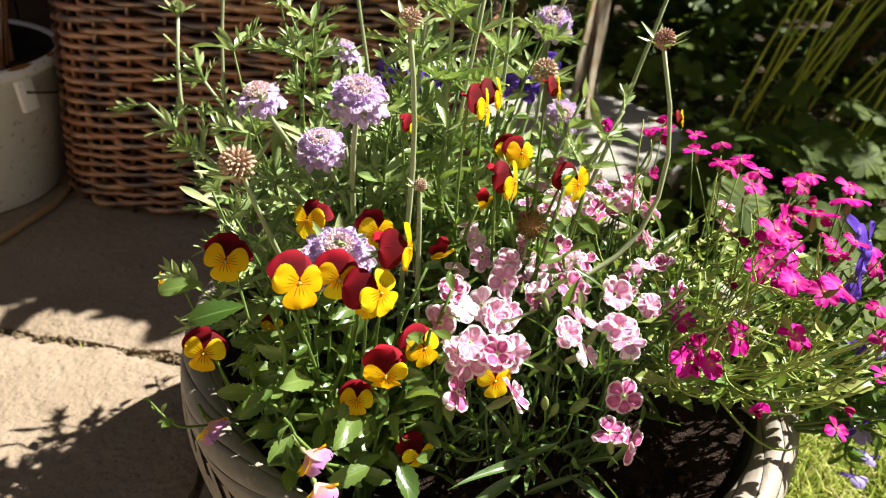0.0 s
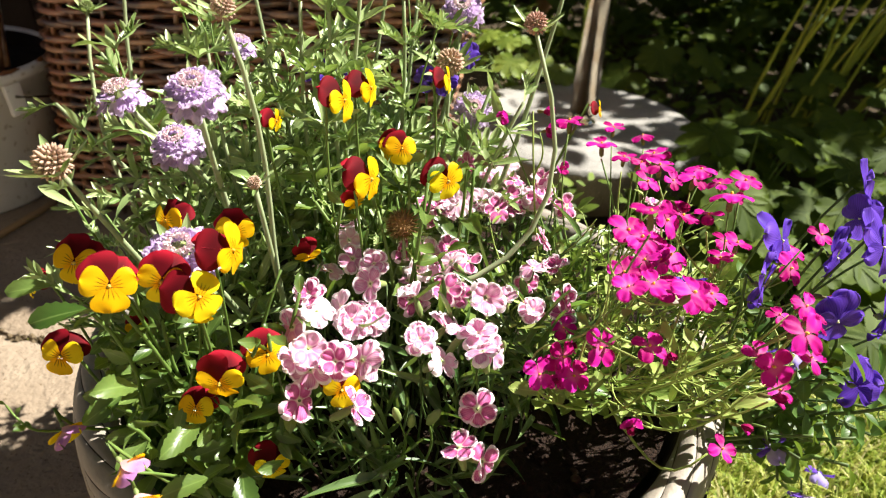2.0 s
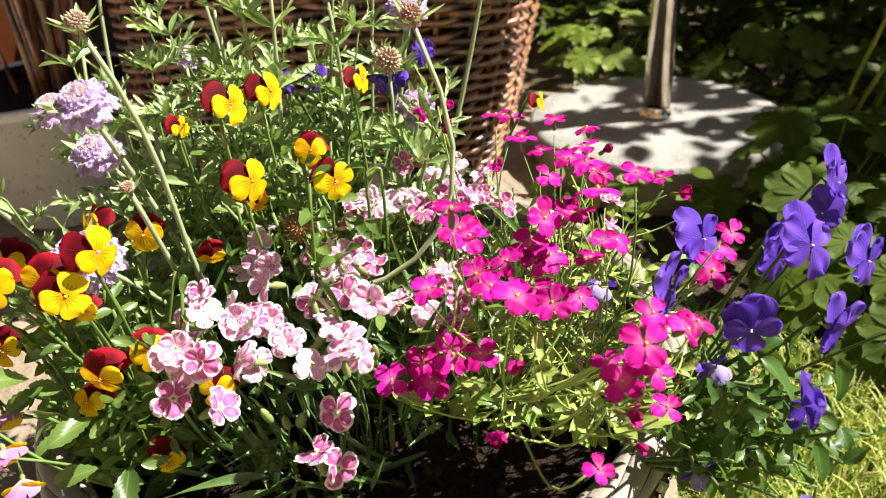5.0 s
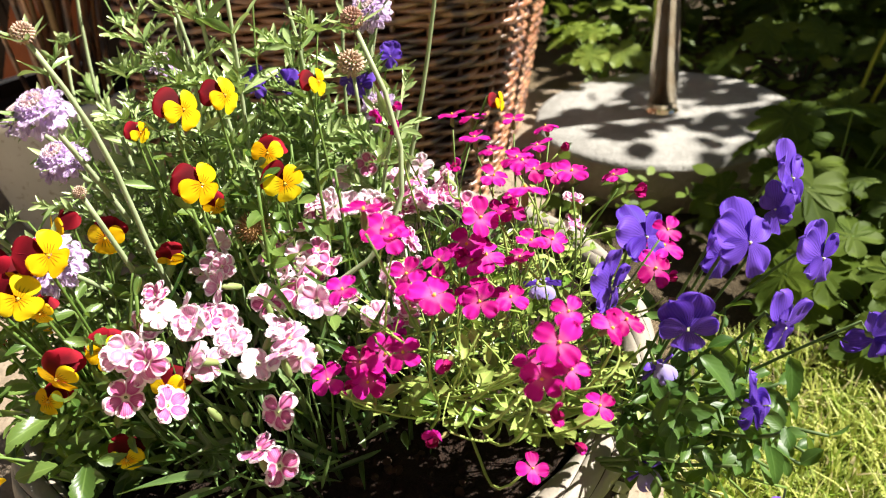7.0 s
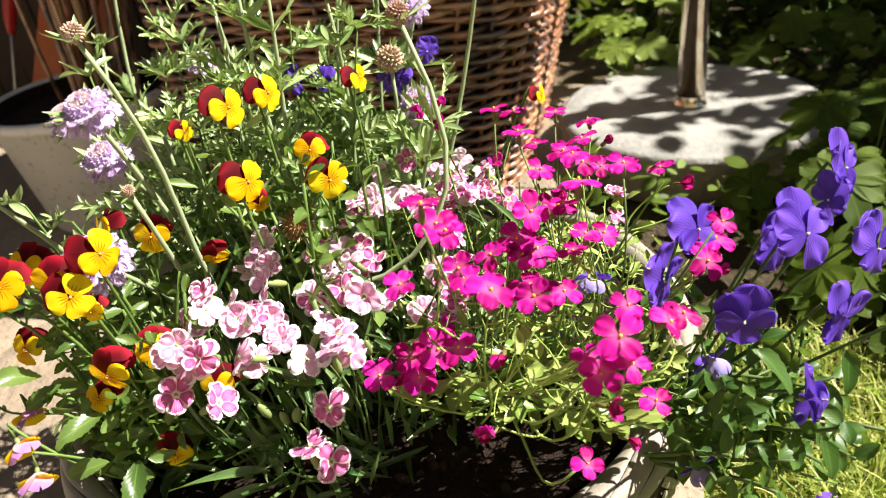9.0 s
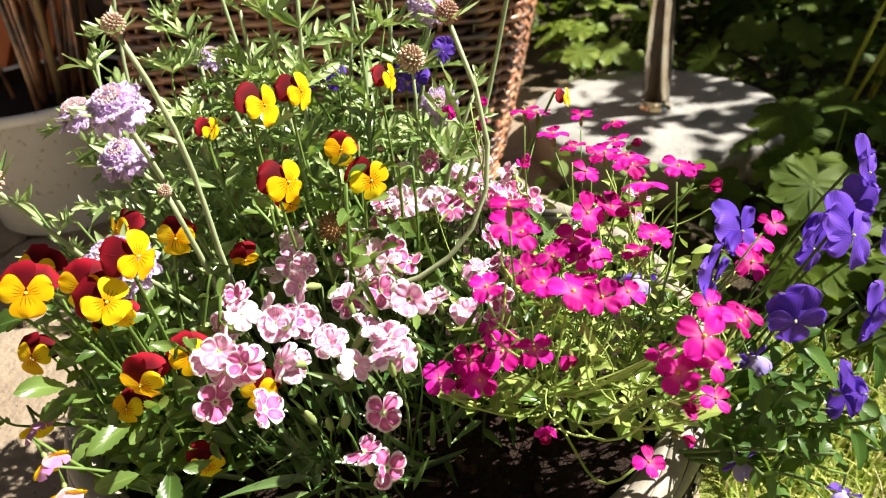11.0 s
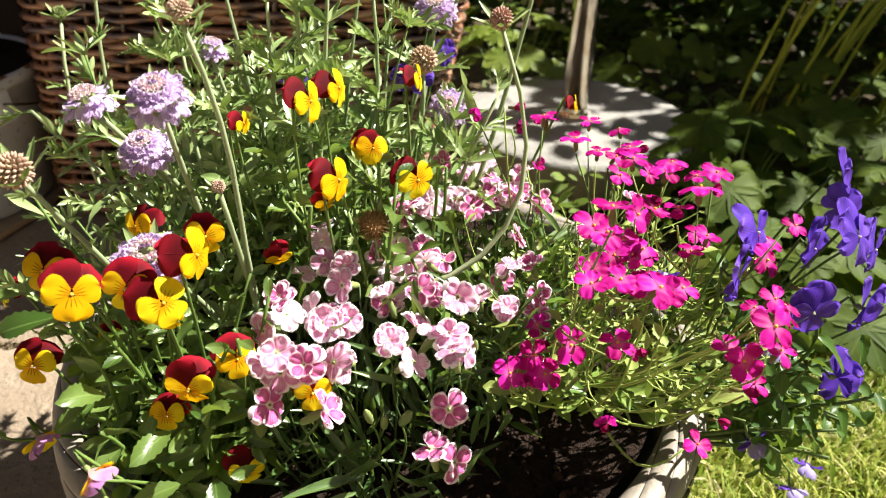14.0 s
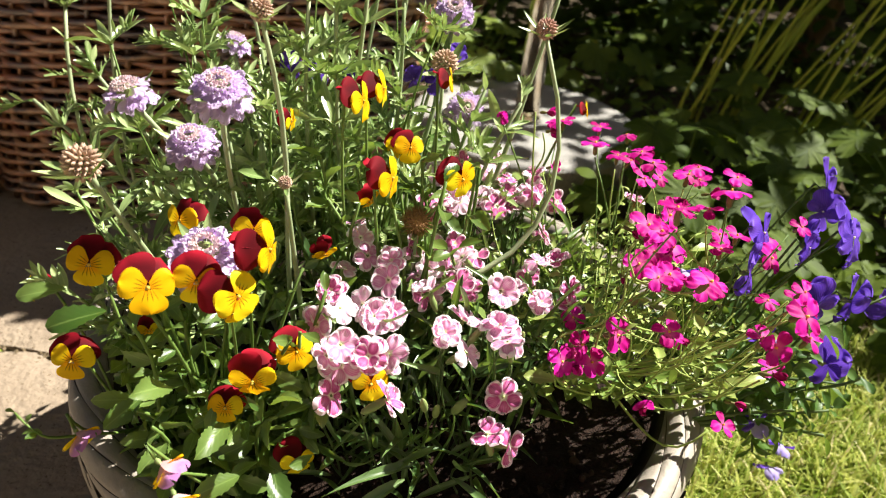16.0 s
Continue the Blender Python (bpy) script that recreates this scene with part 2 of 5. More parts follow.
# dark tone painted in as groove shade; the bucket's wire handle shares it
M["pot_dark"] = rough_material("groove_shade_and_wire", ((0.075, 0.06, 0.045), (0.12, 0.10, 0.075), (0.025, 0.02, 0.015)), (20.0, 120.0), 0.9)
M["bucket"] = rough_material("dirty_white_enamel", ((0.80, 0.80, 0.79), (0.87, 0.87, 0.86), (0.66, 0.64, 0.61)), (6.0, 22.0), 0.40, 0.1, 0.001, (0.50, 0.46, 0.42), 0.5)
M["rust"] = rough_material("brown_rust", ((0.20, 0.085, 0.035), (0.30, 0.14, 0.06), (0.09, 0.04, 0.02)), (30.0, 160.0), 0.9)
# tone chosen for the warm light the unseen wall throws back
M["wall"] = rough_material("warm_bounce_wall", ((0.40, 0.33, 0.245), (0.46, 0.385, 0.29), (0.30, 0.24, 0.175)), (3.0, 40.0), 0.9)


def willow(name, a, b, dark):
    s = Shade(name, 0.42, spec=0.9)
    c = s.mix(s.chance(), a, b)
    c = s.mix(s.band(s.noise(22.0), 0.44, 0.62), c, dark)
    c = s.mix(s.math("MULTIPLY", s.noise(140.0, 6.0), 0.5), c, dark)
    s.put(1.0, s.bsdf.inputs["Coat Weight"])
    s.put(0.42, s.bsdf.inputs["Coat Roughness"])
    s.put(1.75, s.bsdf.inputs["Coat IOR"])
    return s.colour(c).bump(s.noise(260.0, 6.0), 0.35, 0.001).mat


M["willow"] = willow("brown_willow", (0.38, 0.112, 0.030), (0.60, 0.310, 0.140), (0.050, 0.012, 0.004))
# near-black colour in place of shade, for the basket's inside and the backdrop
M["inside"] = Shade("painted_shade_dark", 0.95).colour((0.03, 0.015, 0.008)).mat
M["orange"] = rough_material("orange_painted_wood", ((0.42, 0.11, 0.035), (0.50, 0.15, 0.05), (0.26, 0.07, 0.025)), (12.0, 80.0), 0.6)
M["red"] = Shade("red_plastic", 0.35, spec=0.5).colour((0.45, 0.02, 0.02)).mat
M["steel"] = Shade("dull_steel", 0.35, 1.0).colour((0.45, 0.44, 0.42)).mat


def chrome():
    s = Shade("brushed_chrome", 0.16, 1.0)
    s.colour(s.mix(s.band(s.noise(30.0), 0.4, 0.7), (0.88, 0.78, 0.62), (0.74, 0.58, 0.40)))
    s.put(s.math("ADD", 0.05, s.math("MULTIPLY", s.noise(90.0), 0.14)), s.bsdf.inputs["Roughness"])
    return s.mat


M["chrome"] = chrome()


def grass_material():
    s = Shade("sunlit_grass", 0.5, spec=0.4)
    r = s.island()
    c = s.mix(s.band(r, 0.0, 0.75), (0.20, 0.30, 0.030), (0.52, 0.55, 0.14))
    c = s.mix(s.band(r, 0.85, 0.97), c, (0.68, 0.58, 0.34))
    return s.colour(c).thin(0.35).mat


M["grass"] = grass_material()


M["turf"] = rough_material("lawn_turf", ((0.12, 0.17, 0.025), (0.24, 0.28, 0.05), (0.06, 0.08, 0.015)), (7.0, 130.0), 0.95, 1.0, 0.01, (0.38, 0.36, 0.16))


def crown_material(name, a, b):
    s = Shade(name, 0.55, spec=0.25)
    c = s.mix(s.island(), a, b)
    return s.colour(c).thin(0.25, s.mix(0.5, c, (0.28, 0.36, 0.03))).mat


M["crown"] = crown_material("shrub_foliage", (0.030, 0.062, 0.010), (0.080, 0.13, 0.022))
M["ground_leaf"] = crown_material("low_ground_foliage", (0.050, 0.090, 0.010), (0.15, 0.21, 0.030))

# ---- mesh helpers ----
WORLD = {}


def mesh(name, verts, faces, mat, uvs=None, smooth=True):
    d = bpy.data.meshes.new(name)
    d.from_pydata([tuple(v) for v in verts], [], faces)
    d.materials.append(mat)
    if uvs is not None:
        layer = d.uv_layers.new(name="UVMap")
        for loop in d.loops:
            layer.data[loop.index].uv = uvs[loop.vertex_index]
    if smooth:
        d.polygons.foreach_set("use_smooth", [True] * len(d.polygons))
    d.update()
    return d


def thing(name, label, category, at=(0, 0, 0), group="", kind=""):
    ob = new(name)
    ob.empty_display_size = 0.05
    ob.matrix_basis = Matrix.Translation(at)
    WORLD[ob] = ob.matrix_basis.copy()
    return tagged(ob, label, category, group, kind)


def solid(name, data, label, category, at=None, group="", kind=""):
    """A thing or piece of the setting that is one mesh; at: its pose."""
    ob = new(name, data)
    ob.matrix_basis = at or Matrix()
    WORLD[ob] = ob.matrix_basis.copy()
    return tagged(ob, label, category, group, kind)


def part(name, data, parent, at=None, label="", kind=""):
    """A mesh under its thing or part; at: its pose in the world."""
    ob = new(name, data)
    at = at if at is not None else Matrix()
    ob.parent = parent
    ob.matrix_basis = WORLD[parent].inverted() @ at
    WORLD[ob] = at.copy()
    return tagged(ob, label, "", "", kind)


class Build:
    """Collects vertices and faces of one mesh."""

    def __init__(self):
        self.v, self.f, self.uv = [], [], []

    def grid(self, rows, closed=False):
        n, m, k = len(self.v), len(rows[0]), len(rows)
        for j, row in enumerate(rows):
            for i, p in enumerate(row):
                self.v.append(tuple(p))
                self.uv.append((i / max(1, m - 1 if not closed else m), j / max(1, k - 1)))
        for j in range(k - 1):
            for i in range(m if closed else m - 1):
                a, b = n + j * m + i, n + j * m + (i + 1) % m
                self.f.append((a, b, b + m, a + m))
        return self

    def tube(self, pts, radii, sides=6, caps=True):
        pts = [Vector(p) for p in pts]
        if isinstance(radii, (int, float)):
            radii = [radii] * len(pts)
        rows, side = [], None
        for i, p in enumerate(pts):
            d = (pts[min(i + 1, len(pts) - 1)] - pts[max(i - 1, 0)]).normalized()
            if side is None:
                side = d.orthogonal().normalized()
            side = (side - d * side.dot(d)).normalized()
            other = d.cross(side)
            rows.append([p + (side * math.cos(t) + other * math.sin(t)) * radii[i] for t in (2 * math.pi * k / sides for k in range(sides))])
        n = len(self.v)
        self.grid(rows, closed=True)
        if caps:
            self.f.append(tuple(range(n + sides - 1, n - 1, -1)))
            last = n + (len(rows) - 1) * sides
            self.f.append(tuple(range(last, last + sides)))
        return self

    def lathe(self, profile, sides=48, at=(0, 0, 0), squash=(1, 1)):
        rows = [[(at[0] + r * squash[0] * math.cos(a), at[1] + r * squash[1] * math.sin(a), at[2] + z) for a in (2 * math.pi * k / sides for k in range(sides))] for r, z in profile]
        return self.grid(rows, closed=True)

    def box(self, lo, hi, soft=0.0):
        bm = bmesh.new()
        bmesh.ops.create_cube(bm, size=1.0)
        c, s = (Vector(lo) + Vector(hi)) / 2, Vector(hi) - Vector(lo)
        for v in bm.verts:
            v.co = Vector((v.co.x * s.x, v.co.y * s.y, v.co.z * s.z)) + c
        if soft:
            bmesh.ops.bevel(bm, geom=bm.edges[:], offset=soft, segments=2, affect="EDGES", profile=0.5)
        n = len(self.v)
        bm.verts.index_update()
        for v in bm.verts:
            self.v.append(tuple(v.co))
            self.uv.append((0.5, 0.5))
        for f in bm.faces:
            self.f.append(tuple(n + v.index for v in f.verts))
        bm.free()
        return self

    def add(self, other, m):
        """Another build's mesh, put at the pose m."""
        n = len(self.v)
        self.v += [tuple(m @ Vector(p)) for p in other.v]
        self.f += [tuple(n + i for i in f) for f in other.f]
        self.uv += other.uv
        return self

    def mesh(self, name, mat, smooth=True):
        return mesh(name, self.v, self.f, mat, self.uv, smooth)


def curve(a, b, bend=(0, 0, 0), n=8):
    """Points of an arc from a to b, pulled by bend at its middle."""
    a, b, k = Vector(a), Vector(b), Vector(bend)
    return [a.lerp(b, t) + k * (4 * t * (1 - t)) for t in (i / (n - 1) for i in range(n))]


def frame_of(pos, normal, up=(0, 0, 1), size=1.0, spin=0.0):
    """Pose at pos whose z looks along normal and whose y points up."""
    z = Vector(normal).normalized()
    y = Vector(up) - z * Vector(up).dot(z)
    y = y.normalized() if y.length > 1e-4 else z.orthogonal().normalized()
    x = y.cross(z)
    m = Matrix((x, y, z)).transposed().to_4x4()
    return Matrix.Translation(pos) @ m @ Matrix.Rotation(spin, 4, "Z") @ Matrix.Diagonal((size, size, size, 1))


def facing(yaw, tilt):
    """A direction: yaw 0 looks towards -y, positive turns it to +x; tilt is upwards."""
    a, b = radians(yaw), radians(tilt)
    return Vector((math.sin(a) * math.cos(b), -math.cos(a) * math.cos(b), math.sin(b)))


def petal(length, width, wide=0.62, bend=0.0, cup=0.0, ruffle=0.0, waves=3.0, notch=0.0, nu=6, nv=7, base=0.14, teeth=0.0, seed=0):
    """A petal along +y that looks to +z: narrow at its foot, widest at `wide` of its length."""
    rng = random.Random(seed)
    shift = rng.uniform(0, 6)
    rows = []
    for j in range(nv + 1):
        v = 1 - (1 - j / nv) ** 1.5
        if v < wide:
            w = base + (1 - base) * math.sin(math.pi / 2 * v / wide) ** 1.2
        else:
            w = math.sqrt(max(0.0, 1 - ((v - wide) / (1 - wide)) ** 2.6))
        w = max(w, 0.10)
        row = []
        for i in range(nu + 1):
            u = -1 + 2 * i / nu
            y = v * length * (1 - notch * math.exp(-(u / 0.22) ** 2) * v ** 3 + teeth * math.sin(u * 16) * v ** 4)
            x = u * w * width / 2
            z = bend * length * v * v + cup * width * u * u * v + ruffle * length * v * v * math.sin(waves * u * 3 + shift + 2 * v)
            row.append((x, y, z))
        rows.append(row)
    return Build().grid(rows)


def oval_leaf(length, width, bend=-0.15, fold=0.12, wave=0.03, teeth=0.05, wide=0.5, nv=7, seed=0, blunt=0.75):
    rng = random.Random(seed)
    s = rng.uniform(0, 6)
    rows = []
    for j in range(nv + 1):
        v = j / nv
        w = max(0.05, math.sin(math.pi * min(1, v ** (math.log(0.5) / math.log(wide)))) ** blunt) if 0 < v < 1 else 0.06
        w *= 1 + teeth * (1 if j % 2 else -1)
        row = []
        for i in range(5):
            u = -1 + i / 2
            row.append((u * w * width / 2, v * length, bend * length * v * v + fold * width * u * u * w + wave * length * math.sin(5 * v + s) * u))
        rows.append(row)
    return Build().grid(rows)


def at_leaf(pos, direction, size=1.0, roll=0.0, up=(0, 0, 1)):
    """Pose of a leaf at pos that grows along direction with its face up."""
    y = Vector(direction).normalized()
    z = Vector(up) - y * Vector(up).dot(y)
    z = z.normalized() if z.length > 1e-3 else y.orthogonal().normalized()
    x = y.cross(z)
    m = Matrix((x, y, z)).transposed().to_4x4()
    return Matrix.Translation(pos) @ m @ Matrix.Rotation(roll, 4, "Y") @ Matrix.Diagonal((size, size, size, 1))


# ---- ground, patio, grass ----
RIM = Vector((0.084, 0.546, 0.266))
g = Build().grid([[(x, y, -0.030 + 0.012 * noise.noise(Vector((x * 3, y * 3, 0)))) for x in np.linspace(-14, 14, 57)] for y in np.linspace(-14, 14, 57)])
solid("ground", g.mesh("ground", M["earth"]), "bare dark garden earth under the plants", "ground", kind="structure")
# the paving runs a little askew to the axes
PAVE = Matrix.Translation((-0.30, 0.753, 0)) @ Matrix.Rotation(radians(-7.4), 4, "Z") @ Matrix.Translation((0.30, -0.741, 0))
patio = thing("patio", "weathered beige paving slabs with earthy joints", "patio", kind="structure")
part("joint_bed", Build().box((-2.6, -2.4, -0.06), (0.40, 1.05, -0.016)).box((-2.6, 1.05, -0.06), (0.12, 2.4, -0.016)).mesh("joint_bed", M["joint"], False), patio, PAVE)


def slab(x0, y0, x1, y1, seed):
    """A slab with a worn, uneven edge."""
    rng = random.Random(seed)
    n, m = 22, 22
    rows = []
    for j in range(n + 1):
        row = []
        for i in range(m + 1):
            e = min(i, m - i, j, n - j)
            x, y = x0 + (x1 - x0) * i / m, y0 + (y1 - y0) * j / n
            if e == 0:
                x += rng.uniform(-0.006, 0.006)
                y += rng.uniform(-0.008, 0.008)
            z = 0.0 if e > 0 else -0.006 - rng.uniform(0, 0.005)
            row.append((x, y, z + 0.0015 * noise.noise(Vector((x * 9, y * 9, seed)))))
        rows.append(row)
    b = Build().grid(rows)
    edge = [rows[0][i] for i in range(m + 1)] + [rows[j][m] for j in range(1, n + 1)] + [rows[n][i] for i in range(m - 1, -1, -1)] + [rows[j][0] for j in range(n - 1, 0, -1)]
    b.grid([[(p[0], p[1], -0.045) for p in edge], edge], closed=True)
    return b


def loose_grass(count, area, height, seed, keep):
    rng = random.Random(seed)
    b = Build()
    while count:
        x, y = rng.uniform(area[0], area[1]), rng.uniform(area[2], area[3])
        if not keep(x, y) or noise.noise(Vector((x * 14, y * 14, 5))) < rng.uniform(-0.9, 0.1):
            continue
        count -= 1
        h, a = height * rng.uniform(0.4, 1.3), rng.uniform(0, 6.283)
        lean, w = rng.uniform(0.1, 1.0), rng.uniform(0.0012, 0.0032)
        d, s = Vector((math.cos(a), math.sin(a), 0)), Vector((-math.sin(a), math.cos(a), 0))
        rows = []
        for k in range(4):
            t = k / 3
            p = Vector((x, y, -0.02)) + d * (h * lean * t * t) + Vector((0, 0, h * (t - 0.25 * lean * t * t)))
            q = s * w * (1 - 0.85 * t)
            rows.append([p - q, p + q])
        b.grid(rows)
    return b


grass_zone = lambda x, y: x > 0.41 + 0.02 * noise.noise(Vector((x * 6, y * 6, 2))) and y < 0.87 + 0.10 * noise.noise(Vector((x * 3, y * 3, 7)))
lawn_rows = [[(x, y + (0.10 * noise.noise(Vector((x * 3, 9, 7))) if k == 24 else 0.0), -0.018 + 0.006 * noise.noise(Vector((x * 5, y * 5, 1)))) for x in np.linspace(0.06, 6.0, 44)] for k, y in enumerate(np.linspace(-2.9, 0.86, 25))]
lawn_rows = [[(x, y, z - 0.006 * (x < 0.42)) for x, y, z in r] for r in lawn_rows]
solid("lawn", Build().grid(lawn_rows).mesh("lawn", M["turf"]), "short sunlit lawn turf beside the patio", "lawn", kind="structure")
solid("grass", loose_grass(28000, (0.40, 1.45, 0.1, 1.12), 0.036, 3, grass_zone).mesh("grass", M["grass"]), "sunlit yellow-green lawn grass beside the patio", "grass", kind="stuff")
grit = Build()
rng = random.Random(6)
for k in range(520):
    r = rng.uniform(0.0015, 0.005)
    grit.add(Build().lathe([(0.0, r), (r * 0.9, r * 0.4), (r, -r * 0.3), (0.0, -r)], 5), pose(rng.uniform(-1.2, 0.3), 0.751 + rng.gauss(0, 0.0045), -0.009 + rng.uniform(-0.003, 0.006), rng.uniform(0, 90), rng.uniform(0, 90), 0))
solid("joint_grit", grit.mesh("joint_grit", M["joint"]), "loose brown grit in the paving joint", "grit", PAVE, kind="stuff")
tufts = loose_grass(110, (-1.2, 0.35, 0.735, 0.765), 0.012, 4, lambda x, y: noise.noise(Vector((x * 9, 0, 3))) > 0.0)
solid("joint_moss", tufts.mesh("joint_moss", M["grass"]), "dry moss and weeds in the paving joint", "moss", PAVE, kind="stuff")

# ---- wall and hedge that close the place ----
# added behind the camera, out of view, as a warm reflector
solid("wall_south", Build().box((-6, -3.3, -0.05), (6, -3.0, 4.5)).mesh("wall_south", M["wall"], False), "plain unseen wall added to bounce warm light", "wall", kind="structure")


fence = thing("fence", "dark stained timber fence behind the bucket", "fence", (-1.9, 1.80, 0.0), kind="structure")
rng = random.Random(7)
for k in range(19):
    x = -3.05 + 0.122 * k
    part("board", Build().box((x, 1.790 + rng.uniform(-0.003, 0.003), -0.02), (x + 0.117, 1.812, 1.25 + rng.uniform(-0.01, 0.01)), 0.003).mesh("board", M["board"], False), fence)
for z in (0.22, 1.0):
    part("rail", Build().box((-3.05, 1.813, z), (-0.735, 1.850, z + 0.07), 0.003).mesh("rail", M["board"], False), fence)


def leaf_cloud(count, inside, size, seed, normal=(0, 0, 1)):
    """Many small pointed leaves; inside(rng) gives a place."""
    rng = random.Random(seed)
    b = Build()
    while count:
        p = inside(rng)
        if p is None:
            continue
        count -= 1
        n = (Vector(normal) + Vector((rng.gauss(0, 0.5), rng.gauss(0, 0.5), rng.gauss(0, 0.3)))).normalized()
        y = Vector((rng.gauss(0, 1), rng.gauss(0, 1), rng.gauss(-0.2, 0.4)))
        y = (y - n * y.dot(n)).normalized()
        x, s = y.cross(n), size * rng.uniform(0.6, 1.3)
        b.grid([[p + y * s * t - x * s * w + n * s * (0.10 * w - 0.14 * t * t), p + y * s * t + x * s * w + n * s * (0.10 * w - 0.14 * t * t)] for t, w in ((0, 0.02), (0.25, 0.22), (0.55, 0.27), (0.8, 0.17), (1, 0.01))])
    return b


def ellipsoid(c, r, clump=2.2, low=0.0):
    c, r = Vector(c), Vector(r)

    def pick(rng):
        d = Vector((rng.gauss(0, 1), rng.gauss(0, 1), rng.gauss(0, 1))).normalized() * rng.uniform(0.35, 1.0) ** 0.5
        p = c + Vector((d.x * r.x, d.y * r.y, d.z * r.z))
        if p.z < low or noise.noise(p * clump) < -0.12:
            return None
        return p
    return pick


def shrub(name, label, c, r, count, size, seed, foot):
    t = thing(name, label, "shrub", (foot[0], foot[1], -0.02))
    rng = random.Random(seed)
    b = Build()
    top = Vector(c)
    f = Vector((foot[0], foot[1], -0.03))
    b.tube(curve(f, top, (0.05, 0.03, 0), 7), [0.035, 0.032, 0.028, 0.025, 0.02, 0.016, 0.01], 8)
    for k in range(9):
        s = f.lerp(top, rng.uniform(0.25, 0.8))
        e = top + Vector((rng.uniform(-0.8, 0.8) * r[0], rng.uniform(-0.8, 0.8) * r[1], rng.uniform(-0.4, 0.8) * r[2]))
        b.tube(curve(s, e, (0, 0, 0.05), 6), [0.014, 0.012, 0.010, 0.008, 0.006, 0.003], 6)
    part("trunk", b.mesh("trunk", M["cane"]), t)
    part("crown", leaf_cloud(count, ellipsoid(c, r, 2.2, 0.03), size, seed).mesh("crown", M["crown"]), t)
    return t


tall = shrub("tall_shrub", "tall leafy shrub that shades the flower bed", (2.60, 2.62, 1.60), (1.05, 0.90, 0.95), 1350, 0.11, 11, (2.6, 2.8))
part("crown", leaf_cloud(310, ellipsoid((2.55, 1.90, 1.7), (0.72, 0.42, 0.6), 2.2), 0.11, 18).mesh("crown", M["crown"]), tall)
part("twig_foliage", leaf_cloud(135, ellipsoid((1.72, 1.97, 1.5), (0.32, 0.30, 0.3), 5.0), 0.085, 19).mesh("twig_foliage", M["crown"]), tall)
# unseen branch with two leaf clumps, added only to shade the patio
part("branch", Build().tube(curve((2.4, 2.5, 1.35), (0.0, 1.28, 1.10), (0, -0.05, 0.1), 10), [0.022 - 0.0018 * i for i in range(10)], 7).mesh("branch", M["cane"]), tall)
part("branch_foliage", leaf_cloud(1060, ellipsoid((0.56, 1.295, 1.10), (0.74, 0.180, 0.12), 6.0), 0.075, 17).mesh("branch_foliage", M["crown"]), tall)
part("branch_foliage", leaf_cloud(620, ellipsoid((0.44, 1.330, 1.09), (0.26, 0.165, 0.07), 0.01), 0.075, 20).mesh("branch_foliage", M["crown"]), tall)
shrub("dark_shrub", "dark green shrub in deep shade", (0.35, 2.75, 0.35), (1.0, 0.55, 0.55), 2200, 0.085, 12, (0.4, 3.0))
shrub("dark_shrub", "dark green shrub in deep shade", (1.55, 2.35, 0.30), (0.75, 0.5, 0.45), 1800, 0.085, 13, (1.6, 2.6))
shrub("dark_shrub", "dark green shrub in deep shade", (-1.2, 2.9, 0.5), (0.9, 0.6, 0.7), 1800, 0.085, 14, (-1.2, 3.1))
solid("hedge", leaf_cloud(5200, lambda rng: Vector((rng.uniform(-5, 5), 3.7 + rng.gauss(0, 0.22), rng.uniform(0, 2.6))), 0.12, 15, (0, -0.7, 0.6)).mesh("hedge", M["crown"]), "dense dark garden hedge", "hedge", kind="stuff")
# added dark box; its colour stands in for shade behind the hedge
solid("backdrop", Build().box((-7, 4.1, -0.05), (7, 4.3, 2.4)).mesh("backdrop", M["inside"], False), "dark sheet added for the shade behind the hedge", "backdrop", kind="structure")
low = leaf_cloud(2600, lambda rng: (lambda x, y: Vector((x, y, rng.uniform(-0.01, 0.10))) if (x > 0.16 and (Vector((x - 0.386, y - 1.542)).length > 0.28)) and noise.noise(Vector((x * 4, y * 4, 1))) > -0.15 else None)(rng.uniform(0.15, 2.4), rng.uniform(1.12, 2.7)), 0.036, 16)
solid("low_weeds", low.mesh("low_weeds", M["ground_leaf"]), "low shaded weeds covering the bed", "weeds", kind="stuff")


def palmate(size, seed):
    """A geranium leaf: seven toothed lobes round its stalk."""
    rng = random.Random(seed)
    b = Build()
    for k in range(7):
        a = radians(-135 + 45 * k + rng.uniform(-4, 4))
        lobe = petal(size * rng.uniform(0.85, 1.05) * (1.0 if 1 < k < 5 else 0.85), size * 0.52, 0.66, -0.16, 0.10, 0.02, 2, 0.10, 4, 5, 0.3, 0.05, seed + k)
        b.add(lobe, Matrix.Rotation(-a, 4, "Z"))
    return b


# leaves in the sunlit colour, for clumps that should look lit
LIT_PALM = [palmate(0.050, 50 + k).mesh("geranium_leaf", M["lit_leaf"]) for k in range(3)]
PALM = [palmate(0.062, 40 + k).mesh("geranium_leaf", M["geranium_leaf"]) for k in range(3)]


